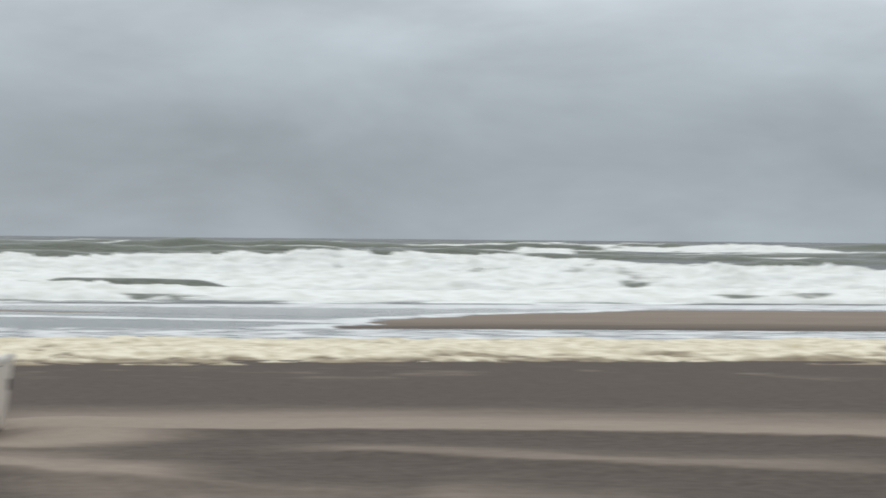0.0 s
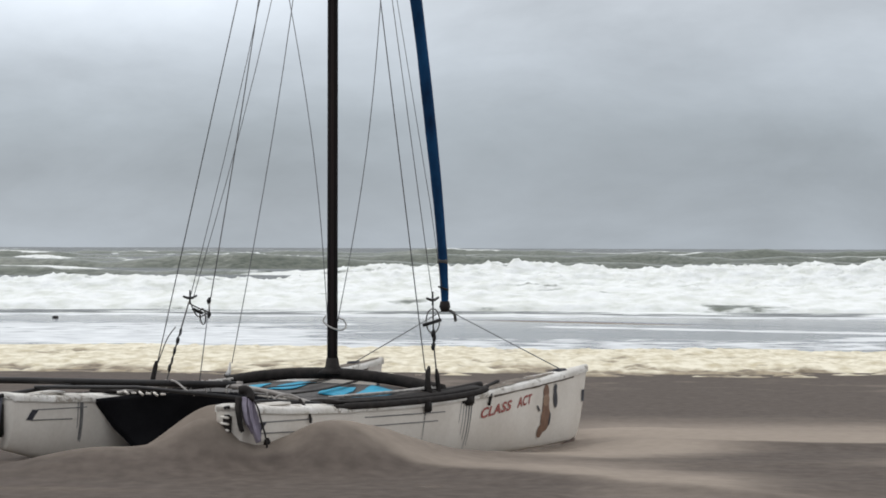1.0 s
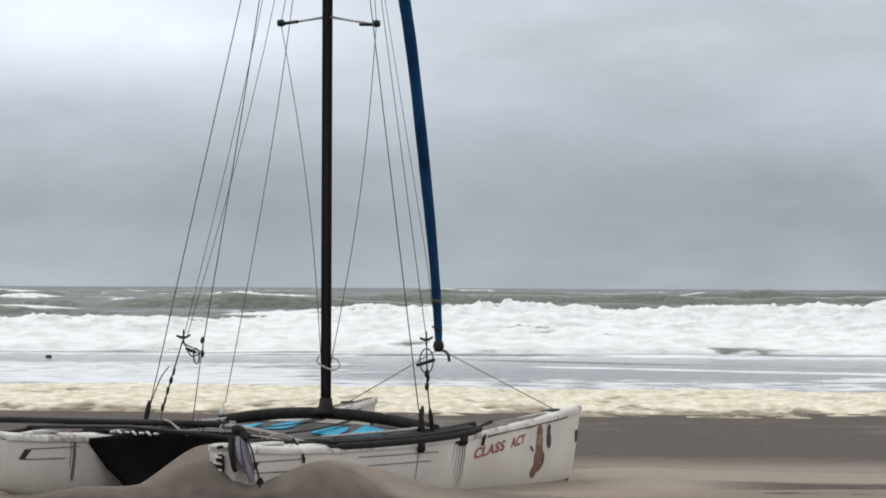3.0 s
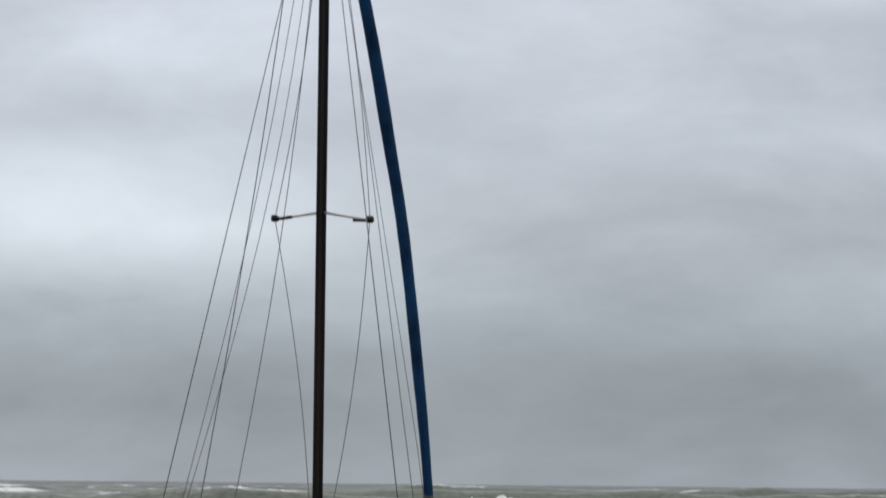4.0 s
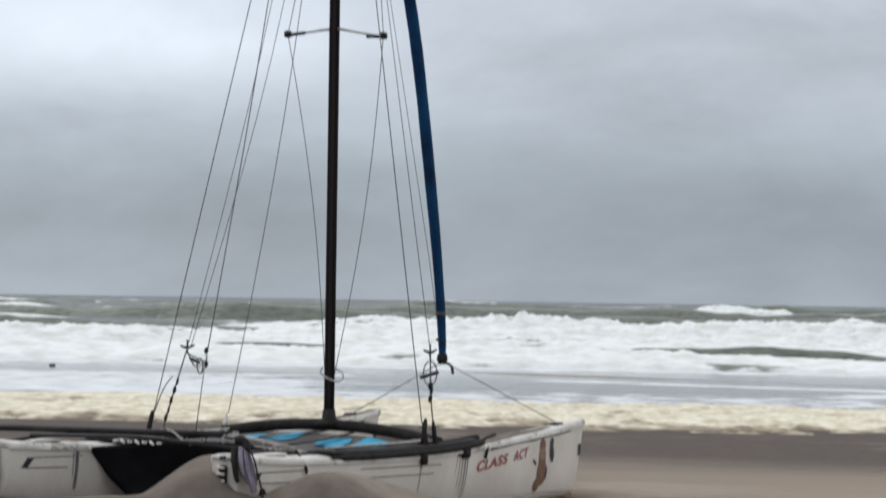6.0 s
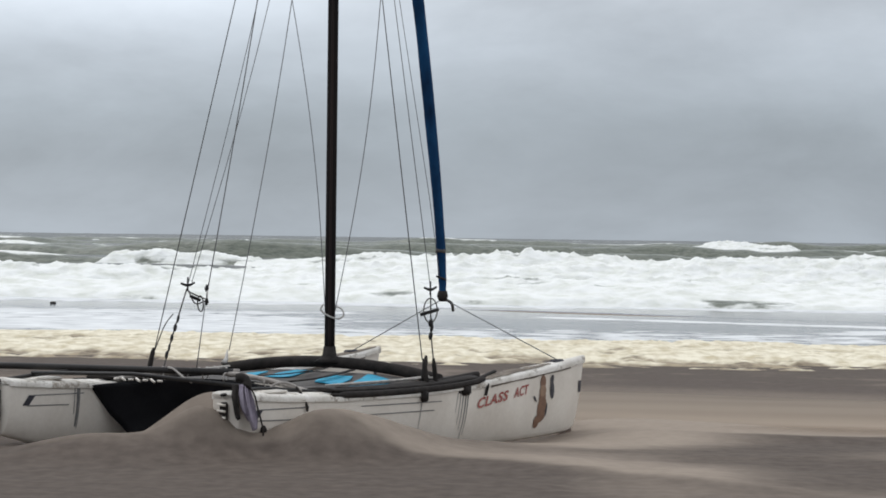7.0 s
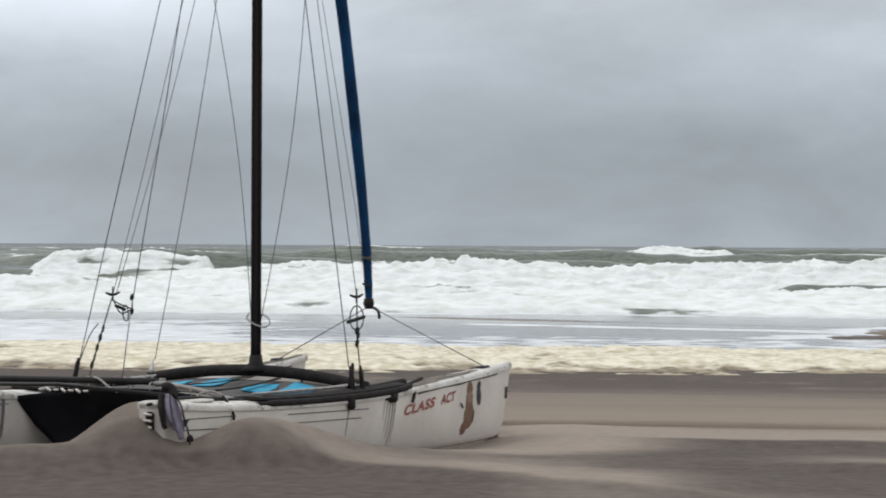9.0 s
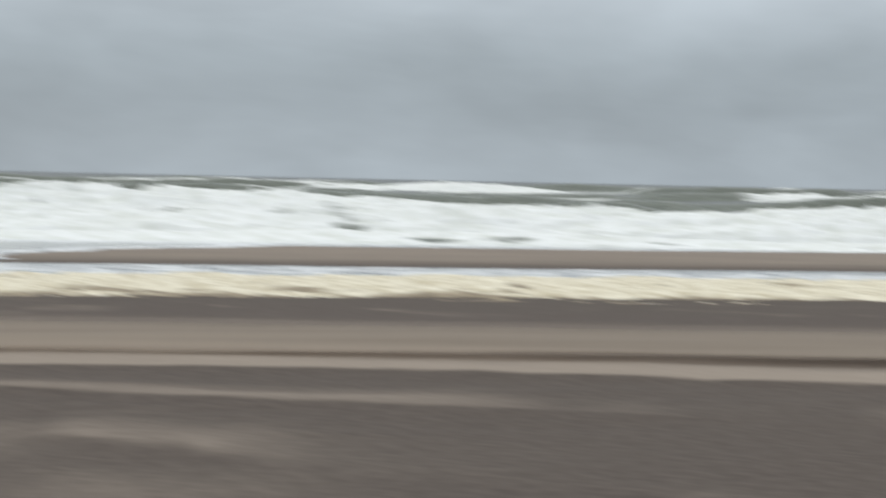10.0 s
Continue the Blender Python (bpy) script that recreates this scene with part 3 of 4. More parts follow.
# ---------------------------------------------------------------- drifting sand
def veil_material():
    """Thin airborne sand: partly clear, and half of what it catches it passes on downwards."""
    m = bpy.data.materials.new("drifting_sand")
    m.use_nodes = True
    nt = m.node_tree
    nt.nodes.clear()
    N, L = nt.nodes.new, nt.links.new
    out, clear, back, forth, both, mix = (N("ShaderNode" + k) for k in ("OutputMaterial", "BsdfTransparent", "BsdfDiffuse", "BsdfTranslucent", "AddShader", "MixShader"))
    back.inputs["Color"].default_value, forth.inputs["Color"].default_value = (0.30, 0.255, 0.21, 1), (0.30, 0.255, 0.21, 1)
    L(back.outputs[0], both.inputs[0])
    L(forth.outputs[0], both.inputs[1])
    at, tc, mp, n = N("ShaderNodeAttribute"), N("ShaderNodeTexCoord"), N("ShaderNodeMapping"), N("ShaderNodeTexNoise")
    at.attribute_name = "veil"
    mp.inputs["Scale"].default_value = (0.10, 0.4, 1)
    n.inputs["Scale"].default_value, n.inputs["Detail"].default_value = 1.3, 4
    L(tc.outputs["Object"], mp.inputs[0])
    L(mp.outputs[0], n.inputs["Vector"])
    r = N("ShaderNodeMapRange")
    r.inputs["From Min"].default_value, r.inputs["From Max"].default_value = -1.4, 0.65
    L(n.outputs["Fac"], r.inputs["Value"])
    k = N("ShaderNodeMath")
    k.operation = "MULTIPLY"
    L(at.outputs["Fac"], k.inputs[0])
    L(r.outputs[0], k.inputs[1])
    L(k.outputs[0], mix.inputs["Fac"])
    L(clear.outputs[0], mix.inputs[1])
    L(both.outputs[0], mix.inputs[2])
    L(mix.outputs[0], out.inputs["Surface"])
    return m


VEIL = veil_material()


def build_veil(q0, q1, length, lift, strength, seed):
    """A low moving haze of blown sand, in its own space: x along the shore, y seaward."""
    nf = Fractal(seed)
    X, Y = np.meshgrid(np.linspace(-length / 2, length / 2, 90), np.linspace(q0, q1, 60))
    near = q0 - 0.28 * np.clip(X + 11, 0, 14)
    Y = near + (Y - q0) * (q1 - near) / (q1 - q0)
    Z = beach(Y) + lift + 0.02 * nf(X * 0.5, Y, 3)
    Y = Y - near + q0
    edge = smoothstep(q0, q0 + 0.16 * (q1 - q0), Y) * (1 - smoothstep(q0 + 0.45 * (q1 - q0), q1, Y))
    ends = smoothstep(-length / 2, -length / 2 + 6, X) * (1 - smoothstep(length / 2 - 6, length / 2, X))
    ob = grid_mesh("drifting_sand", X, Y - q0 + near, Z, VEIL, (("veil", strength * edge * ends * (0.88 + 0.22 * nf(X * 0.12, Y * 0.4, 3))),))
    return tagged(ob, "pale veil of sand blown low across the beach", "sand", "veils of blown sand", "stuff")


veils = [build_veil(20.5, 30.0, 44.0, 0.05, 0.85, 51), build_veil(15.5, 20.5, 30.0, 0.06, 0.4, 52)]

# ---------------------------------------------------------------- catamaran
boat = new("catamaran")
boat.matrix_world = pose(STERN[0], STERN[1], 0, 0, 0, 90 - HEAD)
tagged(boat, "weathered white beach catamaran with black mast, half buried in drifted sand", "catamaran")

DECK_U = (0.0, 0.5, 1.2, 2.2, 3.1, 4.0, 4.6, 5.03)
DECK_Z = (0.612, 0.575, 0.545, 0.535, 0.560, 0.615, 0.655, 0.693)
KEEL_U = (0.0, 0.4, 1.2, 2.5, 3.6, 4.4, 4.75, 4.90)
KEEL_Z = (0.20, 0.10, 0.0, -0.02, 0.03, 0.045, 0.06, 0.10)
HALF_U = (0.0, 0.6, 1.8, 3.0, 3.9, 4.5, 4.85, 5.03)
HALF_W = (0.115, 0.135, 0.15, 0.145, 0.115, 0.068, 0.035, 0.012)


def side(u, k):
    """Half breadth of a hull at u, k from the keel (0) to the deck edge (1)."""
    w = float(np.interp(u, HALF_U, HALF_W))
    return w * (1 - (1 - min(max(k, 0), 1)) ** 2.4) ** 0.62 if k < 1 else w


def hull_line(u):
    return float(np.interp(u, DECK_U, DECK_Z)), float(np.interp(u, KEEL_U, KEEL_Z))


def on_side(u, z, out=0.0):
    """The outer (starboard) face of a hull centred on y = 0."""
    deck, keel = hull_line(u)
    return -(side(u, (z - keel) / (deck - keel)) + out)


def stations():
    return sorted([0.0, 0.03] + [0.1 + 0.1 * i for i in range(47)] + [4.75, 4.80, 4.90] + [4.84, 4.87, 4.93, 4.96, 4.98, 5.0, 5.015, 5.03])


def hull(centre, label):
    bm = bmesh.new()
    ks = (0.0, 0.03, 0.08, 0.16, 0.28, 0.42, 0.57, 0.72, 0.86, 0.94, 1.0)
    rings = []
    for u in stations():
        deck, keel = hull_line(u)
        if u > 4.80:  # the stem rises in a curve to the tip
            keel = 0.068 + (deck - 0.01 - 0.068) * ((u - 4.80) / 0.23) ** 2.2
        ringv = []
        for s in (-1, 1):
            for k in (ks[::-1] if s < 0 else ks[1:]):
                ringv.append(bm.verts.new((u, centre + s * side(u, k), keel + k * (deck - keel))))
        rings.append(ringv)
    n = len(rings[0])
    for a, b in zip(rings, rings[1:]):
        for i in range(n - 1):
            bm.faces.new((a[i], a[i + 1], b[i + 1], b[i]))
    bm.faces.new(rings[0])
    return part("hull", bm, GELCOAT, boat, label)


def deck(centre, parent):
    bm = bmesh.new()
    rings = []
    for u in stations():
        z, _ = hull_line(u)
        w = float(np.interp(u, HALF_U, HALF_W)) + 0.012
        rings.append([bm.verts.new((u, centre + w * s, z + dz)) for s, dz in
                      ((-1, -0.035), (-1.02, -0.005), (-0.93, 0.012), (-0.5, 0.024), (0, 0.03), (0.5, 0.024), (0.93, 0.012), (1.02, -0.005), (1, -0.035))])
    for a, b in zip(rings, rings[1:]):
        for i in range(8):
            bm.faces.new((a[i], a[i + 1], b[i + 1], b[i]))
    bm.faces.new(rings[0])
    bm.faces.new(rings[-1])
    return part("deck", bm, DECK, parent, "grimy off-white deck with worn edge")


def band(parent, name, mat, pts_top, pts_low, label="", out=0.004):
    """A painted band on the outer face of the starboard hull, between two lines of (u, z)."""
    bm = bmesh.new()
    rows = []
    for (u0, z0), (u1, z1) in zip(pts_top, pts_low):
        rows.append([bm.verts.new((u0 + (u1 - u0) * k / 3, parent["centre"] + on_side(u0 + (u1 - u0) * k / 3, z0 + (z1 - z0) * k / 3, out), z0 + (z1 - z0) * k / 3))
                     for k in range(4)])
    for a, b in zip(rows, rows[1:]):
        for i in range(3):
            bm.faces.new((a[i], a[i + 1], b[i + 1], b[i]))
    return part(name, bm, mat, parent, label)


def stripe(parent, u0, u1, z0, z1, t=0.008):
    n = 14
    top = [(u0 + (u1 - u0) * i / n, z0 + (z1 - z0) * i / n + t / 2) for i in range(n + 1)]
    return band(parent, "stripe", STRIPE, top, [(u, z - t) for u, z in top])


def oval(parent, name, mat, u, z, ru, rz, lean=0.0, out=0.005, label=""):
    bm = bmesh.new()
    rows = []
    for i in range(5):
        rows.append([])
        for k in range(20):
            a = 2 * math.pi * k / 20
            du, dz = ru * math.cos(a) * (i + 0.01) / 4, rz * math.sin(a) * (i + 0.01) / 4
            uu, zz = u + du * math.cos(lean) - dz * math.sin(lean), z + du * math.sin(lean) + dz * math.cos(lean)
            rows[-1].append(bm.verts.new((uu, parent["centre"] + on_side(uu, zz, out), zz)))
    for a, b in zip(rows, rows[1:]):
        for k in range(20):
            bm.faces.new((a[k], a[(k + 1) % 20], b[(k + 1) % 20], b[k]))
    return part(name, bm, mat, parent, label)


def lettering(parent, words, u0, z0, u1, z1, height):
    """Red words along the outer face, their foot on the line from (u0, z0) to (u1, z1)."""
    cu = bpy.data.curves.new("lettering", "FONT")
    cu.body, cu.size, cu.shear, cu.offset, cu.space_character = words, 1.0, 0.25, 0.028, 1.12
    tmp = new("lettering_source", cu)
    bpy.context.view_layer.update()
    me = bpy.data.meshes.new_from_object(tmp.evaluated_get(bpy.context.evaluated_depsgraph_get()))
    bpy.data.objects.remove(tmp)
    bm = bmesh.new()
    bm.from_mesh(me)
    bpy.data.meshes.remove(me)
    lo, hi = min(v.co.x for v in bm.verts), max(v.co.x for v in bm.verts)
    cap = max(v.co.y for v in bm.verts)
    for v in bm.verts:
        k = (v.co.x - lo) / (hi - lo)
        u, z = u0 + (u1 - u0) * k, z0 + (z1 - z0) * k + v.co.y / cap * height
        v.co = (u, parent["centre"] + on_side(u, z, 0.006), z)
    return part("lettering", bm, RED, parent, "red serif lettering along the bow")


def build_hulls():
    for c in (0.0, 2.2):
        h = hull(c, "chalky white hull with stained sides")
        h["centre"] = c
        deck(c, h)
        for z0, z1, ua, ub in ((0.496, 0.489, 0.24, 0.80), (0.419, 0.406, 0.19, 0.64), (0.462, 0.444, 1.45, 2.55), (0.392, 0.378, 1.5, 2.45)):
            stripe(h, ua, ub, z0, z1)
        band(h, "emblem", DARK, [(0.20, 0.500), (0.235, 0.497), (0.27, 0.494)], [(0.14, 0.423), (0.165, 0.421), (0.205, 0.419)], "black slanted bar")
        part("stern_fitting", block((-0.045, c - 0.03, 0.30), (0.0, c + 0.03, 0.56), 0.012), RUBBER, h, "black rudder gudgeon")
        bm = tube([(-0.02, c, 0.60), (-0.05, c, 0.52), (-0.09, c, 0.35), (-0.06, c, 0.16)], [0.03, 0.045, 0.055, 0.03], 10, flat=0.35)
        if c:
            part("rudder", bm, DARK, h, "dark rudder head")
        else:
            bm.free()
            for i in range(5):
                part("pintle", tube([(-0.05, -0.035, 0.36 + 0.045 * i), (-0.05, 0.035, 0.365 + 0.045 * i)], 0.009, 8), GELCOAT, h, "pale worn pintle")
        part("hatch", block((0.36, c - 0.09, 0.60), (0.62, c + 0.09, 0.622), 0.01), GELCOAT, h, "white stern cover")
        bm = tube([(4.60, c, 0.035), (4.70, c, 0.04), (4.78, c, 0.05), (4.83, c, 0.07)], [0.012, 0.020, 0.020, 0.010], 8)
        part("keel_shoe", bm, RUST, h, "rusty brown forefoot guard")
        band(h, "bow_mark", DARK, [(4.905, 0.50), (4.94, 0.50), (4.965, 0.50)], [(4.905, 0.40), (4.935, 0.40), (4.955, 0.40)], "dark patch at the stem")
        # runs of dirt below the beam, and the black bracket over them
        for i, (u, z1, w) in enumerate(((2.83, 0.24, 0.006), (2.87, 0.20, 0.008), (2.91, 0.12, 0.011), (2.945, 0.15, 0.008), (2.27, 0.22, 0.007), (2.79, 0.34, 0.005))):
            top = [(u - w, 0.50), (u, 0.50), (u + w, 0.50)]
            band(h, "dirt_streak", STRIPE, top, [(u - w * 0.4 - 0.03, z1), (u - 0.03, z1), (u + w * 0.4 - 0.03, z1)], "grey dirt run", 0.003)
        if c:
            for u, w, z1 in ((0.70, 0.005, 0.34), (0.735, 0.014, 0.24), (0.755, 0.006, 0.12)):
                top = [(u - w, 0.535), (u, 0.535), (u + w, 0.535)]
                band(h, "dirt_streak", STRIPE, top, [(u - w * 0.7, z1), (u, z1 - 0.02), (u + w * 0.8, z1)], "dark grime run", 0.003)
        part("bracket", block((2.84, c - 0.17, 0.475), (2.96, c - 0.13, 0.56), 0.012), RUBBER, h, "black beam bracket")
        if c == 0:
            lettering(h, "CLASS", 3.09, 0.358, 3.59, 0.406, 0.080)
            lettering(h, "ACT", 3.68, 0.415, 3.93, 0.440, 0.080)
            # a worn picture, kept as plain shapes
            for mat, u, z, ru, rz, lean, text in ((BROWN, 4.20, 0.520, 0.052, 0.060, 0.0, "plain brown oval"), (TAN, 4.20, 0.448, 0.060, 0.050, 0.0, "plain tan oval"),
                                                  (BROWN, 4.205, 0.30, 0.085, 0.100, -0.12, "plain brown oval"), (BROWN, 4.20, 0.385, 0.062, 0.075, -0.1, "plain brown oval"),
                                                  (BROWN, 4.135, 0.185, 0.050, 0.058, -0.3, "plain brown oval"), (BROWN, 4.19, 0.21, 0.085, 0.036, 0.2, "plain brown oval"),
                                                  (DARK, 4.375, 0.450, 0.038, 0.080, 0.15, "plain dark oval"), (DARK, 4.37, 0.540, 0.030, 0.040, -0.4, "plain dark oval"),
                                                  (DARK, 4.06, 0.385, 0.012, 0.042, 0.9, "plain dark bar"), (DARK, 4.285, 0.28, 0.016, 0.060, -0.1, "plain dark bar")):
                oval(h, "decal", mat, u, z, ru, rz, lean, 0.005 + 0.0015 * (mat is not BROWN), text)
        # worn dark strip along the fore deck with a ragged edge, and the grimy line under the gunwale
        bm = bmesh.new()
        nf = Fractal(61)
        rows = []
        for i in range(44):
            u = 3.12 + (0.030 if c == 0 else 0.043) * i
            z = hull_line(u)[0] + 0.036
            full = float(np.interp(u, HALF_U, HALF_W))
            k = (i / 43) ** 1.5 if c == 0 else 0.1
            lo, hi = -full * (0.9 + 0.25 * float(nf(np.array(u * 5.0), np.array(0.5), 3))) * (1 - 0.25 * k), full * (0.85 - 1.2 * k + 0.30 * float(nf(np.array(u * 6.0), np.array(4.5), 3)))
            rows.append([bm.verts.new((u, c + lo + (hi - lo) * j / 5, z - 0.012 * ((lo + (hi - lo) * j / 5) / full) ** 2 - 0.004)) for j in range(6)])
        for a, b in zip(rows, rows[1:]):
            for i in range(5):
                bm.faces.new((a[i], a[i + 1], b[i + 1], b[i]))
        part("deck_strip", bm, GRIME, h, "torn dark strip on the fore deck")
        top = [(3.3 + 0.06 * i, hull_line(3.3 + 0.06 * i)[0] - 0.036) for i in range(25)]
        band(h, "gunwale_line", GRIME, top, [(u, z - 0.014 - 0.010 * float(nf(np.array(u * 7.0), np.array(8.5), 3))) for u, z in top], "brown grime line below the gunwale", 0.004)


build_hulls()


def arch(u, low, high, v0=0.0, v1=2.2, n=24):
    out = []
    for i in range(n + 1):
        v = v0 + (v1 - v0) * i / n
        out.append((u, v, high - (high - low) * abs((v - 1.1) / 1.1) ** 2.0))
    return out


def tramp_z(u, v):
    return 0.572 + 0.055 * (1 - ((v - 1.1) / 1.0) ** 2) - 0.02 * math.sin(math.pi * min(max((u - 1.2) / 1.5, 0), 1))


def tramp_sheet(u0, u1, v0, v1, n=24):
    bm = bmesh.new()
    rows = []
    for i in range(n + 1):
        u = u0 + (u1 - u0) * i / n
        vs = [v0 + (v1 - v0) * j / n for j in range(n + 1)]
        rows.append([bm.verts.new((u, v, tramp_z(u, v) + 0.006 * math.sin(9 * u + 5 * v))) for v in vs])
    for a, b in zip(rows, rows[1:]):
        for j in range(n):
            bm.faces.new((a[j], a[j + 1], b[j + 1], b[j]))
    for v in bmesh.ops.extrude_face_region(bm, geom=bm.faces[:])["geom"]:
        if isinstance(v, bmesh.types.BMVert):
            v.co.z -= 0.008
    return bm


def tramp_patch(corners, lift, n=12):
    """A four-cornered sheet with bellied edges that lies on the trampoline."""
    bm = bmesh.new()
    c0, c1, c2, c3 = (Vector((*c, 0)) for c in corners)
    rows = []
    for i in range(n + 1):
        a = i / n
        rows.append([])
        for j in range(n + 1):
            b = 0.5 + (j / n - 0.5) * (0.80 + 0.20 * math.sin(math.pi * a))
            p = c0.lerp(c1, a).lerp(c3.lerp(c2, a), b)
            rows[-1].append(bm.verts.new((p.x, p.y, tramp_z(p.x, p.y) + lift + 0.004 * math.sin(9 * p.x + 5 * p.y))))
    for a, b in zip(rows, rows[1:]):
        for j in range(n):
            bm.faces.new((a[j], a[j + 1], b[j + 1], b[j]))
    for v in bmesh.ops.extrude_face_region(bm, geom=bm.faces[:])["geom"]:
        if isinstance(v, bmesh.types.BMVert):
            v.co.z -= 0.006
    return bm


def build_platform():
    part("front_beam", tube(arch(2.74, 0.60, 0.70), 0.048, 12), RUBBER, boat, "thick black arched front crossbeam")
    part("rear_beam", tube([(u - 0.10 * (1 - min(v, 0.8) / 0.8), v, z) for u, v, z in arch(1.2, 0.552, 0.675, -0.11, 2.23)], 0.019, 12), WORN, boat, "worn aluminium arched rear crossbeam")
    for v in (0.0, 2.2):
        part("beam_end", block((1.02, v - 0.12, 0.525), (1.14, v + 0.02, 0.575), 0.015), ALU, boat, "aluminium beam cap")
        s = 1 if v == 0 else -1
        bm = tube(curve_points([(1.26, v - 0.05 * s, 0.585), (1.7, v - 0.07 * s, 0.57), (2.4, v - 0.05 * s, 0.572), (3.0, v, 0.60), (3.3, v, 0.62)]),
                  0.028, 10)
        part("side_rail", bm, RUBBER, boat, "black padded side rail")
        bm = tube(curve_points([(1.08, v - 0.14, 0.562), (1.3, v - 0.15, 0.556), (1.8, v - 0.155, 0.548), (2.5, v - 0.155, 0.552), (3.0, v - 0.145, 0.570), (3.2, v - 0.12, 0.59)]),
                  [0.016] * 3 + [0.026] * 21 + [0.018], 10) if v == 0 else tube(curve_points([(1.0, v + 0.15, 0.56), (2.0, v + 0.155, 0.55), (3.1, v + 0.14, 0.58)]), 0.026, 10)
        part("edge_pad", bm, RUBBER, boat, "black pad lashed along the hull edge")
        bm = tube(curve_points([(1.12, v, 0.592), (1.4, v, 0.583), (2.0, v, 0.575), (2.6, v, 0.58), (3.15, v, 0.605)]), 0.13, 10, flat=0.16)
        part("deck_pad", bm, RUBBER, boat, "black anti-slip pad on the deck")
        bm = tube(curve_points([(1.45, v + 0.08 * s, 0.612), (2.0, v + 0.09 * s, 0.605), (2.75, v + 0.08 * s, 0.625)]), 0.012, 8)
        part("lacing", bm, ROPE, boat, "frayed white trampoline lacing")
        for i in range(13):
            u = 1.35 + 0.105 * i
            part("lacing_loop", tube([(u, v + 0.12 * s, 0.612), (u + 0.06, v + 0.02 * s, 0.620)], 0.009, 5), ROPE, boat)
    for i in range(7):
        v = 1.52 + 0.075 * i
        part("lacing_loop", tube([(1.10, v, 0.592 - 0.012 * (i % 2)), (1.12, v + 0.055, 0.590 + 0.010 * (i % 2))], 0.010, 6), GELCOAT, boat, "frayed white lacing")
    part("trampoline", tramp_sheet(1.22, 2.72, 0.12, 2.08), MESH, boat, "dark brown sagging trampoline mesh")
    for corners in (((1.86, 1.12), (2.66, 1.40), (2.62, 1.16), (1.88, 0.93)), ((1.80, 0.58), (2.34, 0.80), (2.44, 0.62), (1.82, 0.32)),
                    ((1.60, 0.14), (2.64, 0.66), (2.50, 0.26), (1.95, 0.13)), ((1.92, 1.40), (2.40, 1.60), (2.50, 1.54), (2.02, 1.28))):
        part("blue_panel", tramp_patch(corners, 0.012), BLUEPATCH, boat, "bright blue panel on the trampoline")
    for pts, r in (([(1.30, 0.42, 0.630), (1.75, 0.50, 0.632), (2.30, 0.68, 0.640), (2.66, 0.80, 0.650)], 0.020),
                   ([(1.30, 1.00, 0.642), (1.90, 0.90, 0.645), (2.66, 1.06, 0.660)], 0.012), ([(2.0, 0.98, 0.640), (2.4, 1.0, 0.642), (2.66, 1.02, 0.665)], 0.008)):
        part("strap", tube(curve_points(pts), r, 8, flat=0.4), RUBBER, boat, "black toe strap")
    # a slack line and hoop by the stern
    part("tiller_hoop", tube(curve_points([(0.62, 0.10, 0.60), (0.68, 0.10, 0.645), (0.76, 0.08, 0.660), (0.84, 0.04, 0.64), (0.86, -0.02, 0.60)]), 0.010, 8), WORN, boat, "bent worn tiller arm")
    part("tiller_hoop", tube(curve_points([(0.80, -0.02, 0.63), (0.78, -0.10, 0.56), (0.76, -0.15, 0.50), (0.755, -0.155, 0.46)]), 0.010, 8), RUBBER, boat, "dark strap hanging over the gunwale")
    part("tiller", tube(curve_points([(-0.05, 0.0, 0.61), (0.4, 0.03, 0.635), (0.9, 0.02, 0.60), (1.2, 0.0, 0.57)]), 0.012, 8), BLACK, boat, "black tiller")
    part("tiller", tube(curve_points([(-0.05, 2.2, 0.61), (0.5, 2.1, 0.66), (1.2, 1.9, 0.68)]), 0.016, 8), BLACK, boat, "black tiller")
    part("tiller_bar", tube([(0.25, 0.06, 0.66), (0.28, 1.1, 0.70), (0.30, 2.14, 0.665)], 0.015, 8), BLACK, boat, "black bar that joins the tillers")
    # hull lashings by the shrouds
    part("lashing", tube(curve_points([(2.80, -0.145, 0.50), (2.92, -0.11, 0.575), (3.25, -0.06, 0.60), (3.6, 0.02, 0.635)]), 0.02, 8, flat=0.5), RUBBER, boat, "black strap over the deck")
    part("lashing", tube(curve_points([(3.20, -0.15, 0.46), (3.24, -0.142, 0.55), (3.32, -0.05, 0.61)]), 0.012, 8), RUBBER, boat, "black strap over the deck")


build_platform()


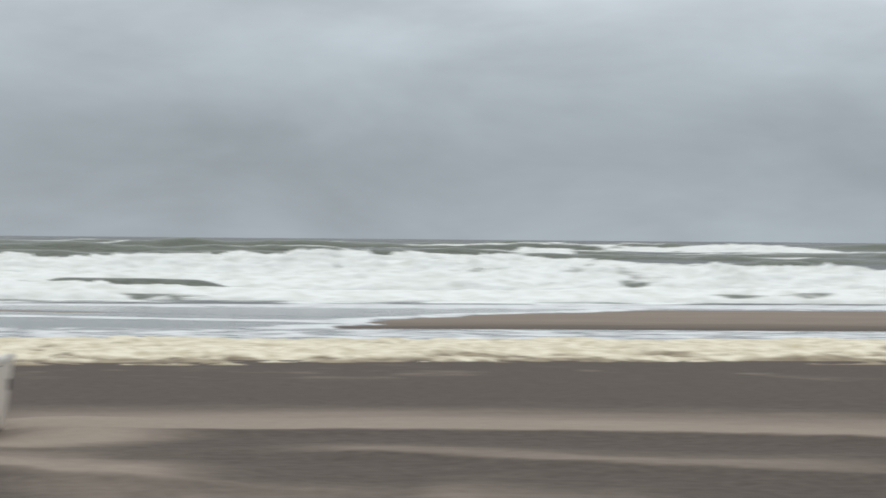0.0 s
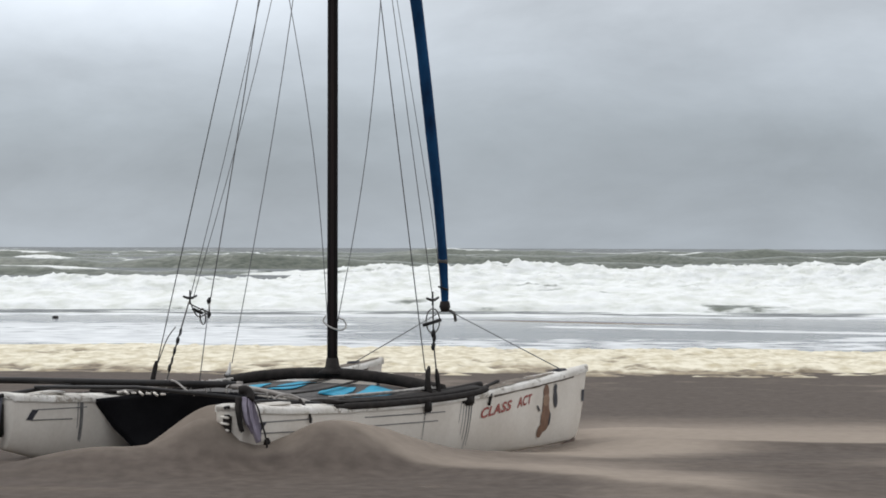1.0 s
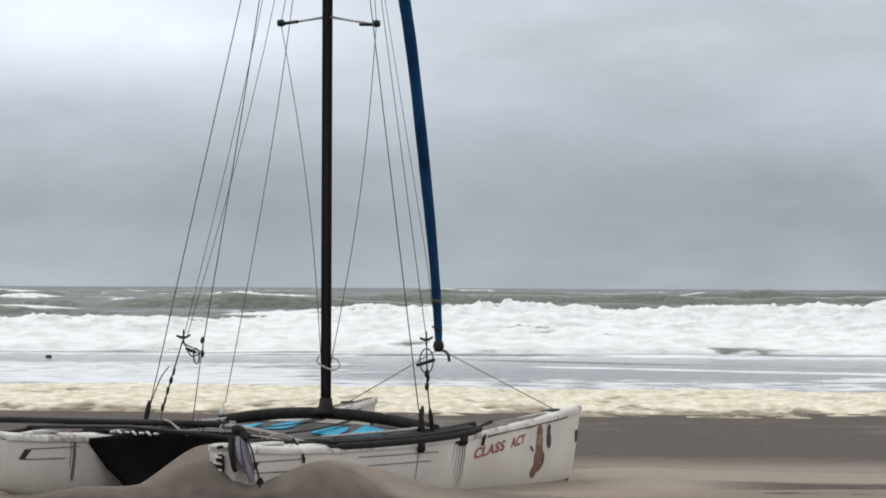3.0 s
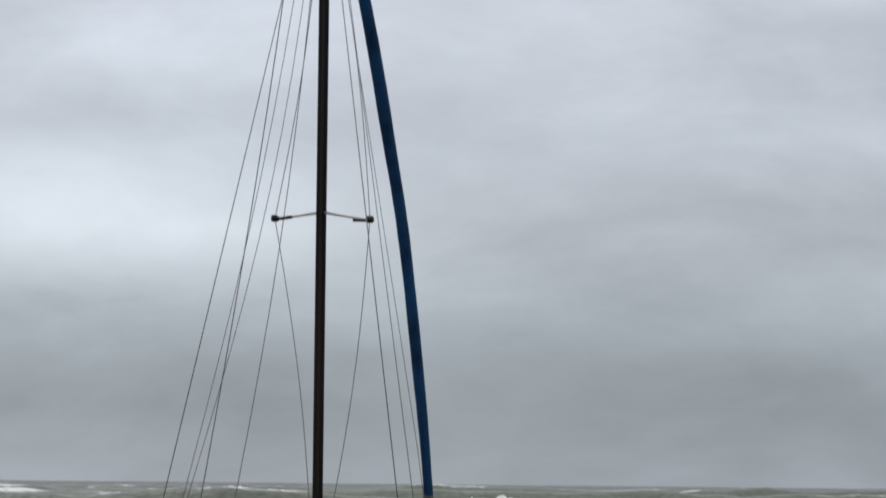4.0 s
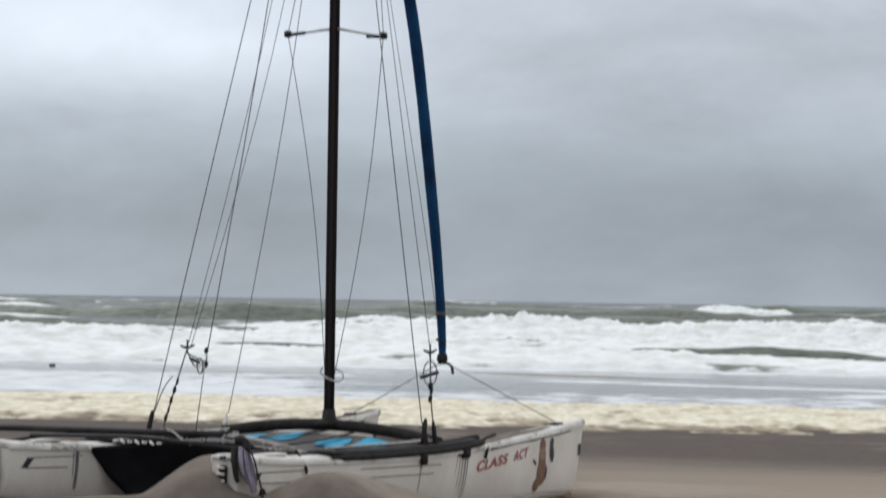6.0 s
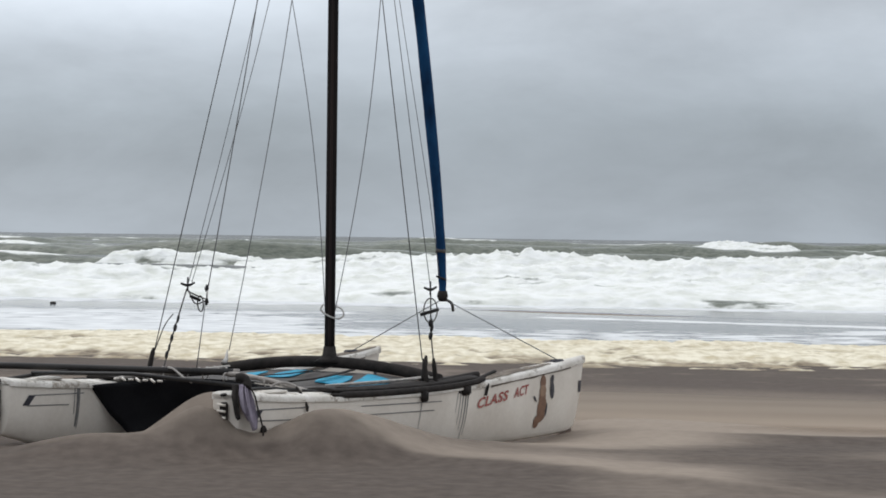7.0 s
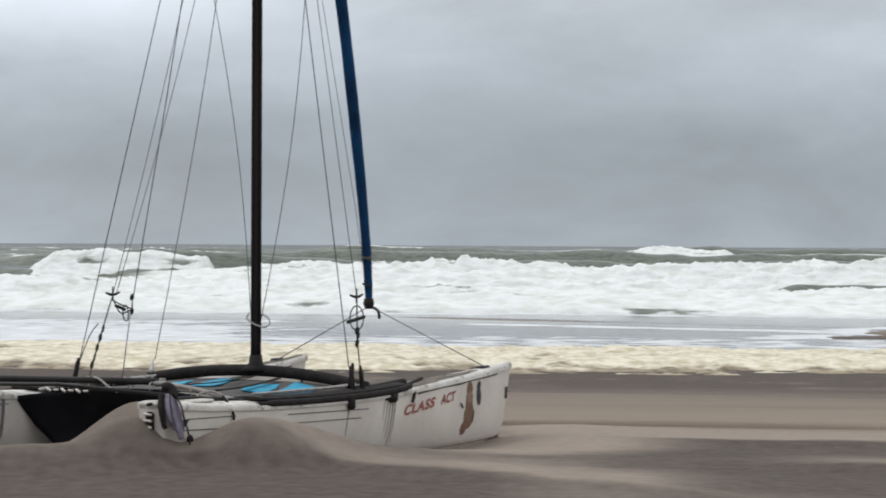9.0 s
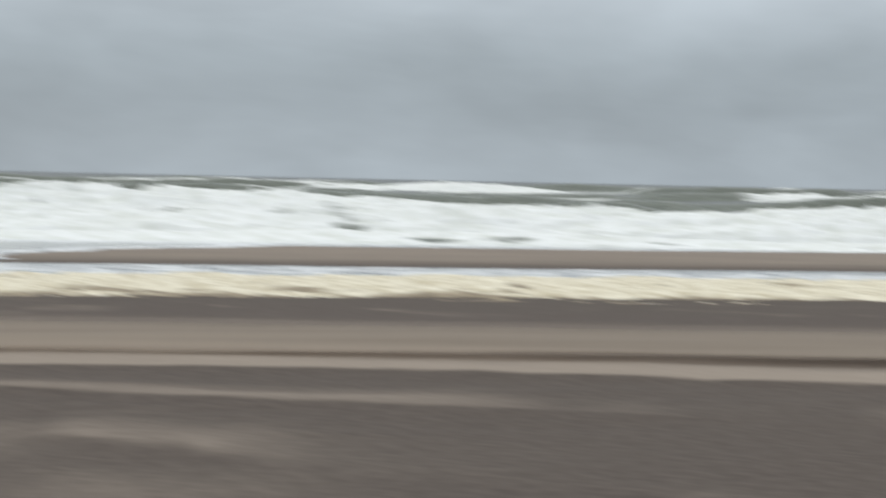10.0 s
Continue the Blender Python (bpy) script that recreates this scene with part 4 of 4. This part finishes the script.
def build_mast():
    pts, rad = [], []
    for i in range(41):
        z = 0.74 + (8.5 - 0.74) * i / 40
        pts.append((2.74 - 0.003 * (z - 0.74), 1.1, z))
        rad.append(0.047 if z < 7.6 else 0.047 - 0.012 * (z - 7.6))
    m = part("mast", tube(pts, rad, 16, flat=0.8), MASTBLACK, boat, "tall black mast with a reddish brown sheen")
    part("luff_groove", tube([(p[0] - 0.030, p[1] - 0.020, p[2]) for p in pts], 0.014, 6), TRACK, m, "dark reddish sail track")
    part("mast_foot", tube([(2.74, 1.1, 0.70), (2.74, 1.1, 0.73), (2.74, 1.1, 0.76), (2.74, 1.1, 0.83)], [0.13, 0.085, 0.06, 0.05], 14), RUBBER, m, "black cast mast foot")
    part("halyard_loop", tube(curve_points([(2.70, 1.14, 1.18), (2.68, 1.15, 1.13), (2.69, 1.07, 1.08), (2.74, 1.01, 1.06), (2.78, 0.99, 1.09), (2.78, 1.01, 1.14), (2.76, 1.05, 1.16)], 40), 0.007, 6),
         ROPE, m, "loop of pale rope round the mast")
    part("hound", block((2.68, 1.02, 6.70), (2.76, 1.18, 6.76), 0.012), BLACK, m, "black hound fitting")
    part("hound", block((2.68, 1.03, 7.16), (2.76, 1.17, 7.21), 0.012), BLACK, m, "black hound fitting")
    for tip in ((2.64, 1.515, 3.945), (2.64, 0.540, 3.885)):
        s = part("spreader", tube([(2.72, 1.1 + (0.04 if tip[1] > 1.1 else -0.04), 3.985), tip], [0.011, 0.009], 8), ALU, m, "slim grey spreader arm")
        d = 0.17 if tip[1] < 1.1 else -0.17
        part("spreader_sleeve", tube([tip, (tip[0] + 0.01, tip[1] + d, tip[2] + 0.012)], 0.014, 8), BLACK, s, "black tape sleeve")
        part("spreader_tip", block((tip[0] - 0.03, tip[1] - 0.025, tip[2] - 0.02), (tip[0] + 0.03, tip[1] + 0.025, tip[2] + 0.035), 0.008), BLACK, s, "black spreader tip")


build_mast()


def wire(name, pts, r, label, mat=None, bow=0.0):
    """A wire through points; bow lets it sag sideways in the wind."""
    if bow:
        right, out = Vector((FWD[0], -FWD[1], 0)), []
        for a, b in zip(pts, pts[1:]):
            a, b = Vector(a), Vector(b)
            out += [a.lerp(b, k / 12) + right * bow * math.sin(math.pi * k / 12) for k in range(12)]
        pts = out + [Vector(pts[-1])]
    return part(name, tube(pts, r, 6), mat or STEEL, boat, label)


def build_rigging():
    wire("shroud", [(1.91, 2.29, 0.77), (2.71, 1.15, 7.19)], 0.0046, "dark steel shroud wire")
    wire("shroud", [(2.44, -0.03, 0.77), (2.71, 1.05, 6.75)], 0.0046, "dark steel shroud wire")
    wire("halyard", [(2.33, 2.18, 0.62), (2.44, 2.18, 1.20)], 0.0046, "dark halyard tail")
    wire("halyard", [(2.46, 2.18, 1.26), (2.68, 1.13, 8.45)], 0.0046, "dark halyard blown out by the wind", bow=0.07)
    wire("trapeze_wire", [(2.21, 2.18, 1.34), (2.71, 1.15, 7.30)], 0.0032, "thin trapeze wire", bow=0.11)
    wire("trapeze_wire", [(2.24, 2.17, 1.34), (2.71, 1.13, 7.10)], 0.0032, "thin trapeze wire", bow=0.17)
    wire("trapeze_wire", [(2.775, 2.19, 0.75), (2.72, 1.14, 6.75)], 0.0036, "thin trapeze wire", bow=0.10)
    wire("trapeze_wire", [(2.586, 0.0, 1.35), (2.71, 1.06, 7.19)], 0.0032, "thin trapeze wire")
    wire("diamond_wire", [(2.74, 1.15, 1.12), (2.64, 1.515, 3.95), (2.72, 1.14, 6.72)], 0.0035, "thin diamond wire over the spreader", bow=0.055)
    wire("diamond_wire", [(2.74, 1.05, 1.12), (2.64, 0.540, 3.90), (2.72, 1.06, 6.72)], 0.0035, "thin diamond wire over the spreader", bow=0.055)
    wire("forestay", [(4.43, 1.1, 1.2), (4.20, 1.1, 2.1), (2.74, 1.1, 6.98)], 0.0032, "thin forestay wire")
    wire("jib_halyard", [(2.97, 1.09, 6.62), (2.74, 1.09, 7.05)], 0.005, "dark jib halyard")
    wire("jib_halyard", [(2.98, 1.12, 6.62), (2.75, 1.12, 6.85)], 0.004, "dark jib halyard")
    wire("bridle", [(4.44, 1.1, 1.2), (4.57, 0.0, 0.70)], 0.0046, "steel bow bridle wire")
    wire("bridle", [(4.44, 1.1, 1.2), (4.60, 2.2, 0.69)], 0.0046, "steel bow bridle wire")
    for v in (0.0, 2.2):
        part("bow_eye", block((4.50, v - 0.03, 0.665), (4.66, v + 0.03, 0.70), 0.01), DARK, boat, "dark bridle plate")
    # adjusters and tackles at the hulls
    for a, b in (((1.86, 2.30, 0.62), (1.91, 2.295, 0.80)), ((2.49, -0.06, 0.50), (2.46, -0.03, 0.78)), ((2.61, -0.06, 0.50), (2.60, -0.03, 0.78)), ((2.53, 0.02, 0.60), (2.57, 0.02, 0.80))):
        part("shroud_adjuster", tube([a, Vector(a).lerp(Vector(b), 0.2), Vector(a).lerp(Vector(b), 0.8), b], [0.016, 0.021, 0.019, 0.010], 8), RUBBER, boat, "black shroud adjuster cover")
    part("shroud_plate", block((2.235, -0.19, 0.455), (2.31, -0.155, 0.54), 0.01), RUBBER, boat, "black chain plate")
    part("tackle", tube([(2.72, 2.2, 0.64), (2.75, 2.2, 0.68), (2.764, 2.2, 0.76)], [0.03, 0.018, 0.005], 8), ALU, boat, "pale rope lashing at the hull")
    part("tackle", tube(curve_points([(1.98, 2.25, 0.62), (2.06, 2.22, 0.90), (2.195, 2.185, 1.29)]), 0.006, 6), DARKROPE, boat, "knotted dark trapeze line")
    part("tackle", tube(curve_points([(1.93, 2.3, 0.78), (1.99, 2.25, 0.98), (2.05, 2.21, 1.08)]), 0.005, 6), DARKROPE, boat, "knotted dark trapeze line")
    part("tackle", tube(curve_points([(2.60, -0.03, 0.76), (2.605, 0, 1.0), (2.59, 0.0, 1.38)]), 0.006, 6), DARKROPE, boat, "knotted dark trapeze line")
    for c, r in (((2.05, 2.22, 0.88), 0.013), ((2.085, 2.215, 0.965), 0.015), ((2.01, 2.24, 0.74), 0.014), ((2.03, 2.23, 0.80), 0.010), ((2.11, 2.205, 1.04), 0.011), ((2.60, 0, 0.96), 0.017), ((2.60, 0, 1.06), 0.019), ((2.615, 0, 1.02), 0.014)):
        bm = tube([(c[0] - 0.01, c[1], c[2] - 0.035), (c[0] - 0.004, c[1], c[2] - 0.015), (c[0] + 0.004, c[1], c[2] + 0.015), (c[0] + 0.01, c[1], c[2] + 0.035)], [0.005, r, r, 0.005], 8)
        part("block", bm, BLACK, boat, "small black block")
    # trapeze handles: a cross bar, a ring and a grip on each side
    for cu, cv, cz, turn in ((2.20, 2.18, 1.325, 1), (2.588, 0.0, 1.335, 0)):
        h = part("trapeze_handle", tube([(cu - 0.085, cv, cz + 0.008), (cu - 0.03, cv, cz - 0.006), (cu + 0.03, cv, cz - 0.006), (cu + 0.085, cv, cz + 0.012)], [0.009, 0.012, 0.012, 0.009], 8), BLACK, boat, "black trapeze hand grip")
        part("stem", tube([(cu, cv, cz - 0.05), (cu, cv, cz + 0.06)], 0.008, 6), BLACK, h)
        if turn:
            part("ring", ring((cu + 0.17, cv, cz - 0.165), 0.070, 0.006, (0.83, 0.45, 0.3), 0.35), DARKROPE, h, "twisted trapeze ring")
            part("ring_bar", tube([(cu + 0.04, cv, cz - 0.10), (cu + 0.16, cv, cz - 0.135)], 0.014, 8), BLACK, h, "black bar of the ring")
            part("link", tube(curve_points([(cu - 0.01, cv, cz - 0.05), (cu + 0.10, cv, cz - 0.09), (cu + 0.25, cv, cz - 0.13)]), 0.006, 6), DARKROPE, h)
            part("link", tube(curve_points([(cu, cv, cz - 0.04), (cu + 0.10, cv, cz - 0.16), (cu + 0.24, cv, cz - 0.14)]), 0.006, 6), DARKROPE, h)
        else:
            part("ring", ring((cu + 0.005, cv, cz - 0.175), 0.098, 0.006, (0.83, 0.55, 0), 0.55), DARKROPE, h, "black trapeze ring")
            part("ring_bar", tube([(cu - 0.05, cv + 0.06, cz - 0.21), (cu + 0.05, cv - 0.05, cz - 0.165)], 0.014, 8), BLACK, h, "black bar of the ring")
    bm = ring((2.455, 2.18, 1.235), 0.036, 0.006, (0.6, -0.8, 0))
    part("halyard_ring", bm, ALU, boat, "small steel ring")
    for z in (1.175, 1.29):
        part("block", tube([(2.445, 2.18, z - 0.03), (2.45, 2.18, z), (2.455, 2.18, z + 0.03)], [0.008, 0.02, 0.008], 8), BLACK, boat, "small black block")


build_rigging()


def build_jib():
    """The furled jib in its blue cover, bellied out by the wind."""
    key = [(4.43, 1.1, 1.22), (4.42, 1.1, 1.40), (4.355, 1.1, 1.93), (4.20, 1.1, 2.77), (3.96, 1.1, 3.90), (3.70, 1.1, 4.75), (3.44, 1.1, 5.55), (3.16, 1.1, 6.28), (3.03, 1.1, 6.50), (2.965, 1.1, 6.63)]
    pts = curve_points(key, 110)
    nf = Fractal(71)
    rad = []
    for i, p in enumerate(pts):
        k = i / (len(pts) - 1)
        r = float(np.interp(k, (0, 0.03, 0.1, 0.3, 0.55, 0.8, 0.93, 0.97, 1), (0.030, 0.030, 0.036, 0.049, 0.056, 0.053, 0.047, 0.034, 0.026)))
        rad.append(r * (1 + 0.10 * float(nf(np.array(k * 22.0), np.array(0.5), 3))))
    bm = tube(pts, rad, 20)
    for v in bm.verts:
        v.co += Vector((1, 1, 0.3)) * 0.006 * float(nf(np.array(v.co.z * 7.0), np.array(math.atan2(v.co.y - 1.1, v.co.x) * 30), 3))
    s = part("furled_jib", bm, NAVY, boat, "dark blue sail cover bellied by the wind")
    part("tie", tube([pts[0] + Vector((0.0, 0, -0.045)), pts[0], pts[0] + Vector((0, 0, 0.05))], [0.03, 0.05, 0.04], 10), RUBBER, s, "black bunched tie at the foot")
    part("tie", tube(curve_points([(4.45, 1.1, 1.20), (4.50, 1.05, 1.16), (4.53, 1.05, 1.09)]), 0.014, 6), DARKROPE, s, "dangling dark rope end")
    part("tie", tube([(4.30, 1.08, 1.40), (4.42, 1.06, 1.37)], 0.009, 6), RUBBER, s, "black tie")
    part("head_patch", tube([pts[-4], pts[-2], pts[-1]], [0.040, 0.033, 0.02], 12), ALU, s, "pale grey head patch")
    part("tie", tube([pts[18] - Vector((0.01, 0, 0.02)), pts[18] + Vector((0, 0, 0.015))], 0.046, 14), DARKROPE, s, "grey tie band")


build_jib()


# ---------------------------------------------------------------- loose things
def build_boom():
    b = new("boom")
    b.matrix_world = boat.matrix_world
    tagged(b, "long black boom lying across the stern beam", "boom")
    part("spar", tube([(1.23, 0.90, 0.683), (0.9, 1.55, 0.69), (0.45, 2.45, 0.70), (0.05, 3.25, 0.70)], 0.026, 12), BLACK, b)
    part("end_cap", tube([(1.246, 0.868, 0.682), (1.226, 0.908, 0.683)], 0.0275, 12), WORN, b, "worn pale end cap")
    part("line", tube(curve_points([(0.97, 1.35, 0.715), (0.98, 1.30, 0.70), (1.0, 1.22, 0.64), (1.03, 1.16, 0.60)]), 0.008, 6), ROPE, b, "short dangling pale line")
    part("line", tube(curve_points([(0.98, 1.40, 0.715), (0.96, 1.46, 0.69), (0.93, 1.50, 0.63)]), 0.008, 6), ROPE, b, "short dangling pale line")


def build_rag():
    c = new("rag")
    c.matrix_world = boat.matrix_world
    tagged(c, "tattered lilac-grey cloth hanging from the stern", "cloth")
    nf = Fractal(81)
    # three folded strips: (u, v, z) down the middle, breadths, folds
    strips = (("cloth", RAG, [(0.06, -0.13, 0.70), (0.055, -0.155, 0.62), (0.075, -0.165, 0.52), (0.085, -0.18, 0.44), (0.10, -0.185, 0.365)], (0.035, 0.050, 0.060, 0.048, 0.022), 3.0, ""),
              ("cloth", RAG, [(0.02, -0.135, 0.69), (0.005, -0.15, 0.60), (0.02, -0.16, 0.50), (0.055, -0.17, 0.44)], (0.03, 0.035, 0.035, 0.015), 2.0, ""),
              ("dark_strip", RUBBER, [(-0.01, -0.10, 0.69), (-0.05, -0.13, 0.60), (-0.055, -0.14, 0.52), (-0.045, -0.15, 0.45)], (0.035, 0.045, 0.04, 0.025), 2.0, "dark torn strip"))
    for k, (name, mat, line, breadths, folds, text) in enumerate(strips):
        pts = curve_points(line, 26)
        bm, rows = bmesh.new(), []
        for i, p in enumerate(pts):
            a = i / (len(pts) - 1)
            half = float(np.interp(a, np.linspace(0, 1, len(breadths)), breadths)) * (1 + 0.15 * float(nf(np.array(a * 9.0), np.array(k + 0.5), 2)))
            rows.append([])
            for j in range(13):
                w = j / 6 - 1
                rows[-1].append(bm.verts.new((p.x + w * half, p.y + 0.014 * math.sin(w * 3.1 * folds + 2 * a + k) + 0.008 * w, p.z - 0.03 * a * float(nf(np.array(w * 3 + 5), np.array(k + 2.5), 2)))))
        for a, b in zip(rows, rows[1:]):
            for j in range(12):
                bm.faces.new((a[j], a[j + 1], b[j + 1], b[j]))
        for v in bmesh.ops.extrude_face_region(bm, geom=bm.faces[:])["geom"]:
            if isinstance(v, bmesh.types.BMVert):
                v.co.y += 0.006
        part(name, bm, mat, c, text)
    part("strap", tube(curve_points([(0.07, -0.17, 0.66), (0.085, -0.195, 0.60), (0.11, -0.20, 0.52), (0.145, -0.205, 0.43), (0.165, -0.21, 0.34), (0.155, -0.21, 0.22)]), 0.013, 8, flat=0.5), RUBBER, c, "dark strap end")
    part("buckle", tube([(0.245, -0.15, 0.385), (0.24, -0.155, 0.365), (0.235, -0.155, 0.34), (0.23, -0.155, 0.325)], [0.012, 0.024, 0.024, 0.010], 10), RUBBER, c, "black pear-shaped toggle")
    part("knot", tube(curve_points([(0.03, -0.06, 0.73), (0.06, -0.10, 0.735), (0.07, -0.13, 0.70), (0.05, -0.14, 0.66)]), [0.03] + [0.048] * 23 + [0.03], 10, flat=0.7), RUBBER, c, "bunched dark knot")


def build_debris():
    bm = bmesh.new()
    bmesh.ops.create_icosphere(bm, subdivisions=3, radius=0.5)
    nf = Fractal(95)
    for v in bm.verts:
        k = 1 + 0.35 * float(nf(np.array(v.co.x * 2 + 5), np.array(v.co.y * 2 + v.co.z + 3), 3))
        v.co = Vector((v.co.x * 0.20 * k, v.co.y * 0.16 * k, v.co.z * 0.11 * k))
    x, y = -14.2, 87.0
    ob = part("driftwood", bm, RUBBER)
    ob.location = (x, y, float(ground_height(np.array([x]), np.array([y]))[0][0]) + 0.06)
    tagged(ob, "small dark lump of driftwood in the shallow water", "driftwood")


# An added black sheet draws the deep shade between the hulls, slanted edge included.
def build_shade_sheet():
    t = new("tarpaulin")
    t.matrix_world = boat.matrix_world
    tagged(t, "black sheet below the stern beam in place of the deep shade there", "tarpaulin")
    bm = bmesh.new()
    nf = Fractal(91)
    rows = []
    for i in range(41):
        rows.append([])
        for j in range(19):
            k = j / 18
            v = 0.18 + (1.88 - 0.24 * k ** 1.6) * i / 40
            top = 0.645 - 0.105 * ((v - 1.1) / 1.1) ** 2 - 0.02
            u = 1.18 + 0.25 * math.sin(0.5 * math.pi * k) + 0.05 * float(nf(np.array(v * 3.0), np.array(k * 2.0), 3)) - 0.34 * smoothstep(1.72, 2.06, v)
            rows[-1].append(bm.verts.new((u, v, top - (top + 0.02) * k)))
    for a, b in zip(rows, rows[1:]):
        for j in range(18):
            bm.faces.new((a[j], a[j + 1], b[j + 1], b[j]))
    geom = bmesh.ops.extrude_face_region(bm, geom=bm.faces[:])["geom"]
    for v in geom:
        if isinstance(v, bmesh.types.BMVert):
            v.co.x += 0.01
    part("sheet", bm, SHADE_BLACK, t)
    # rope ties added along the sheet's top edge
    for i in range(8):
        v = 0.35 + 0.2 * i
        z = 0.645 - 0.105 * ((v - 1.1) / 1.1) ** 2
        part("tie", ring((1.18, v, z + 0.005), 0.032, 0.005, (0, 1, 0.2)), ROPE, t, "pale rope tie")


build_boom()
build_rag()
build_shade_sheet()
build_debris()


# ---------------------------------------------------------------- what moves
def motions():
    walk(sea, [(0.0, pose(0, 0, 0)), (5.0, pose(0, -11, 0)), (10.0, pose(0, -22, 0))])
    for i, (ob, ya, yb, rise) in enumerate(waves):
        rows = []
        for k in range(11):
            t = k
            y = ya + (yb - ya) * t / 10
            x = 0.6 * math.sin(0.5 * t + i)
            rows.append((t, pose(x, y, SEA_LEVEL - rise * (1 - t / 10) + 0.05 * math.sin(1.1 * t + 2 * i), 0, 0, -8)))
        walk(ob, rows)
    for ob, rows in crests:
        walk(ob, [(t, pose(x, y, SEA_LEVEL - sunk, 0, 0, -8)) for t, x, y, sunk in rows])
    turn = -math.degrees(SHORE)
    walk(veils[0], [(0.0, pose(-34, 0, 0, 0, 0, turn)), (1.5, pose(-17, 0, 0, 0, 0, turn)), (4.0, pose(-6, 0, 0, 0, 0, turn)),
                    (6.5, pose(7, 0, 0, 0, 0, turn)), (10.0, pose(14, 0, 0, 0, 0, turn))])
    walk(veils[1], [(0.0, pose(20, 0, 0, 0, 0, turn)), (5.0, pose(32, 0, 0, 0, 0, turn)), (10.0, pose(44, 0, 0, 0, 0, turn))])


motions()
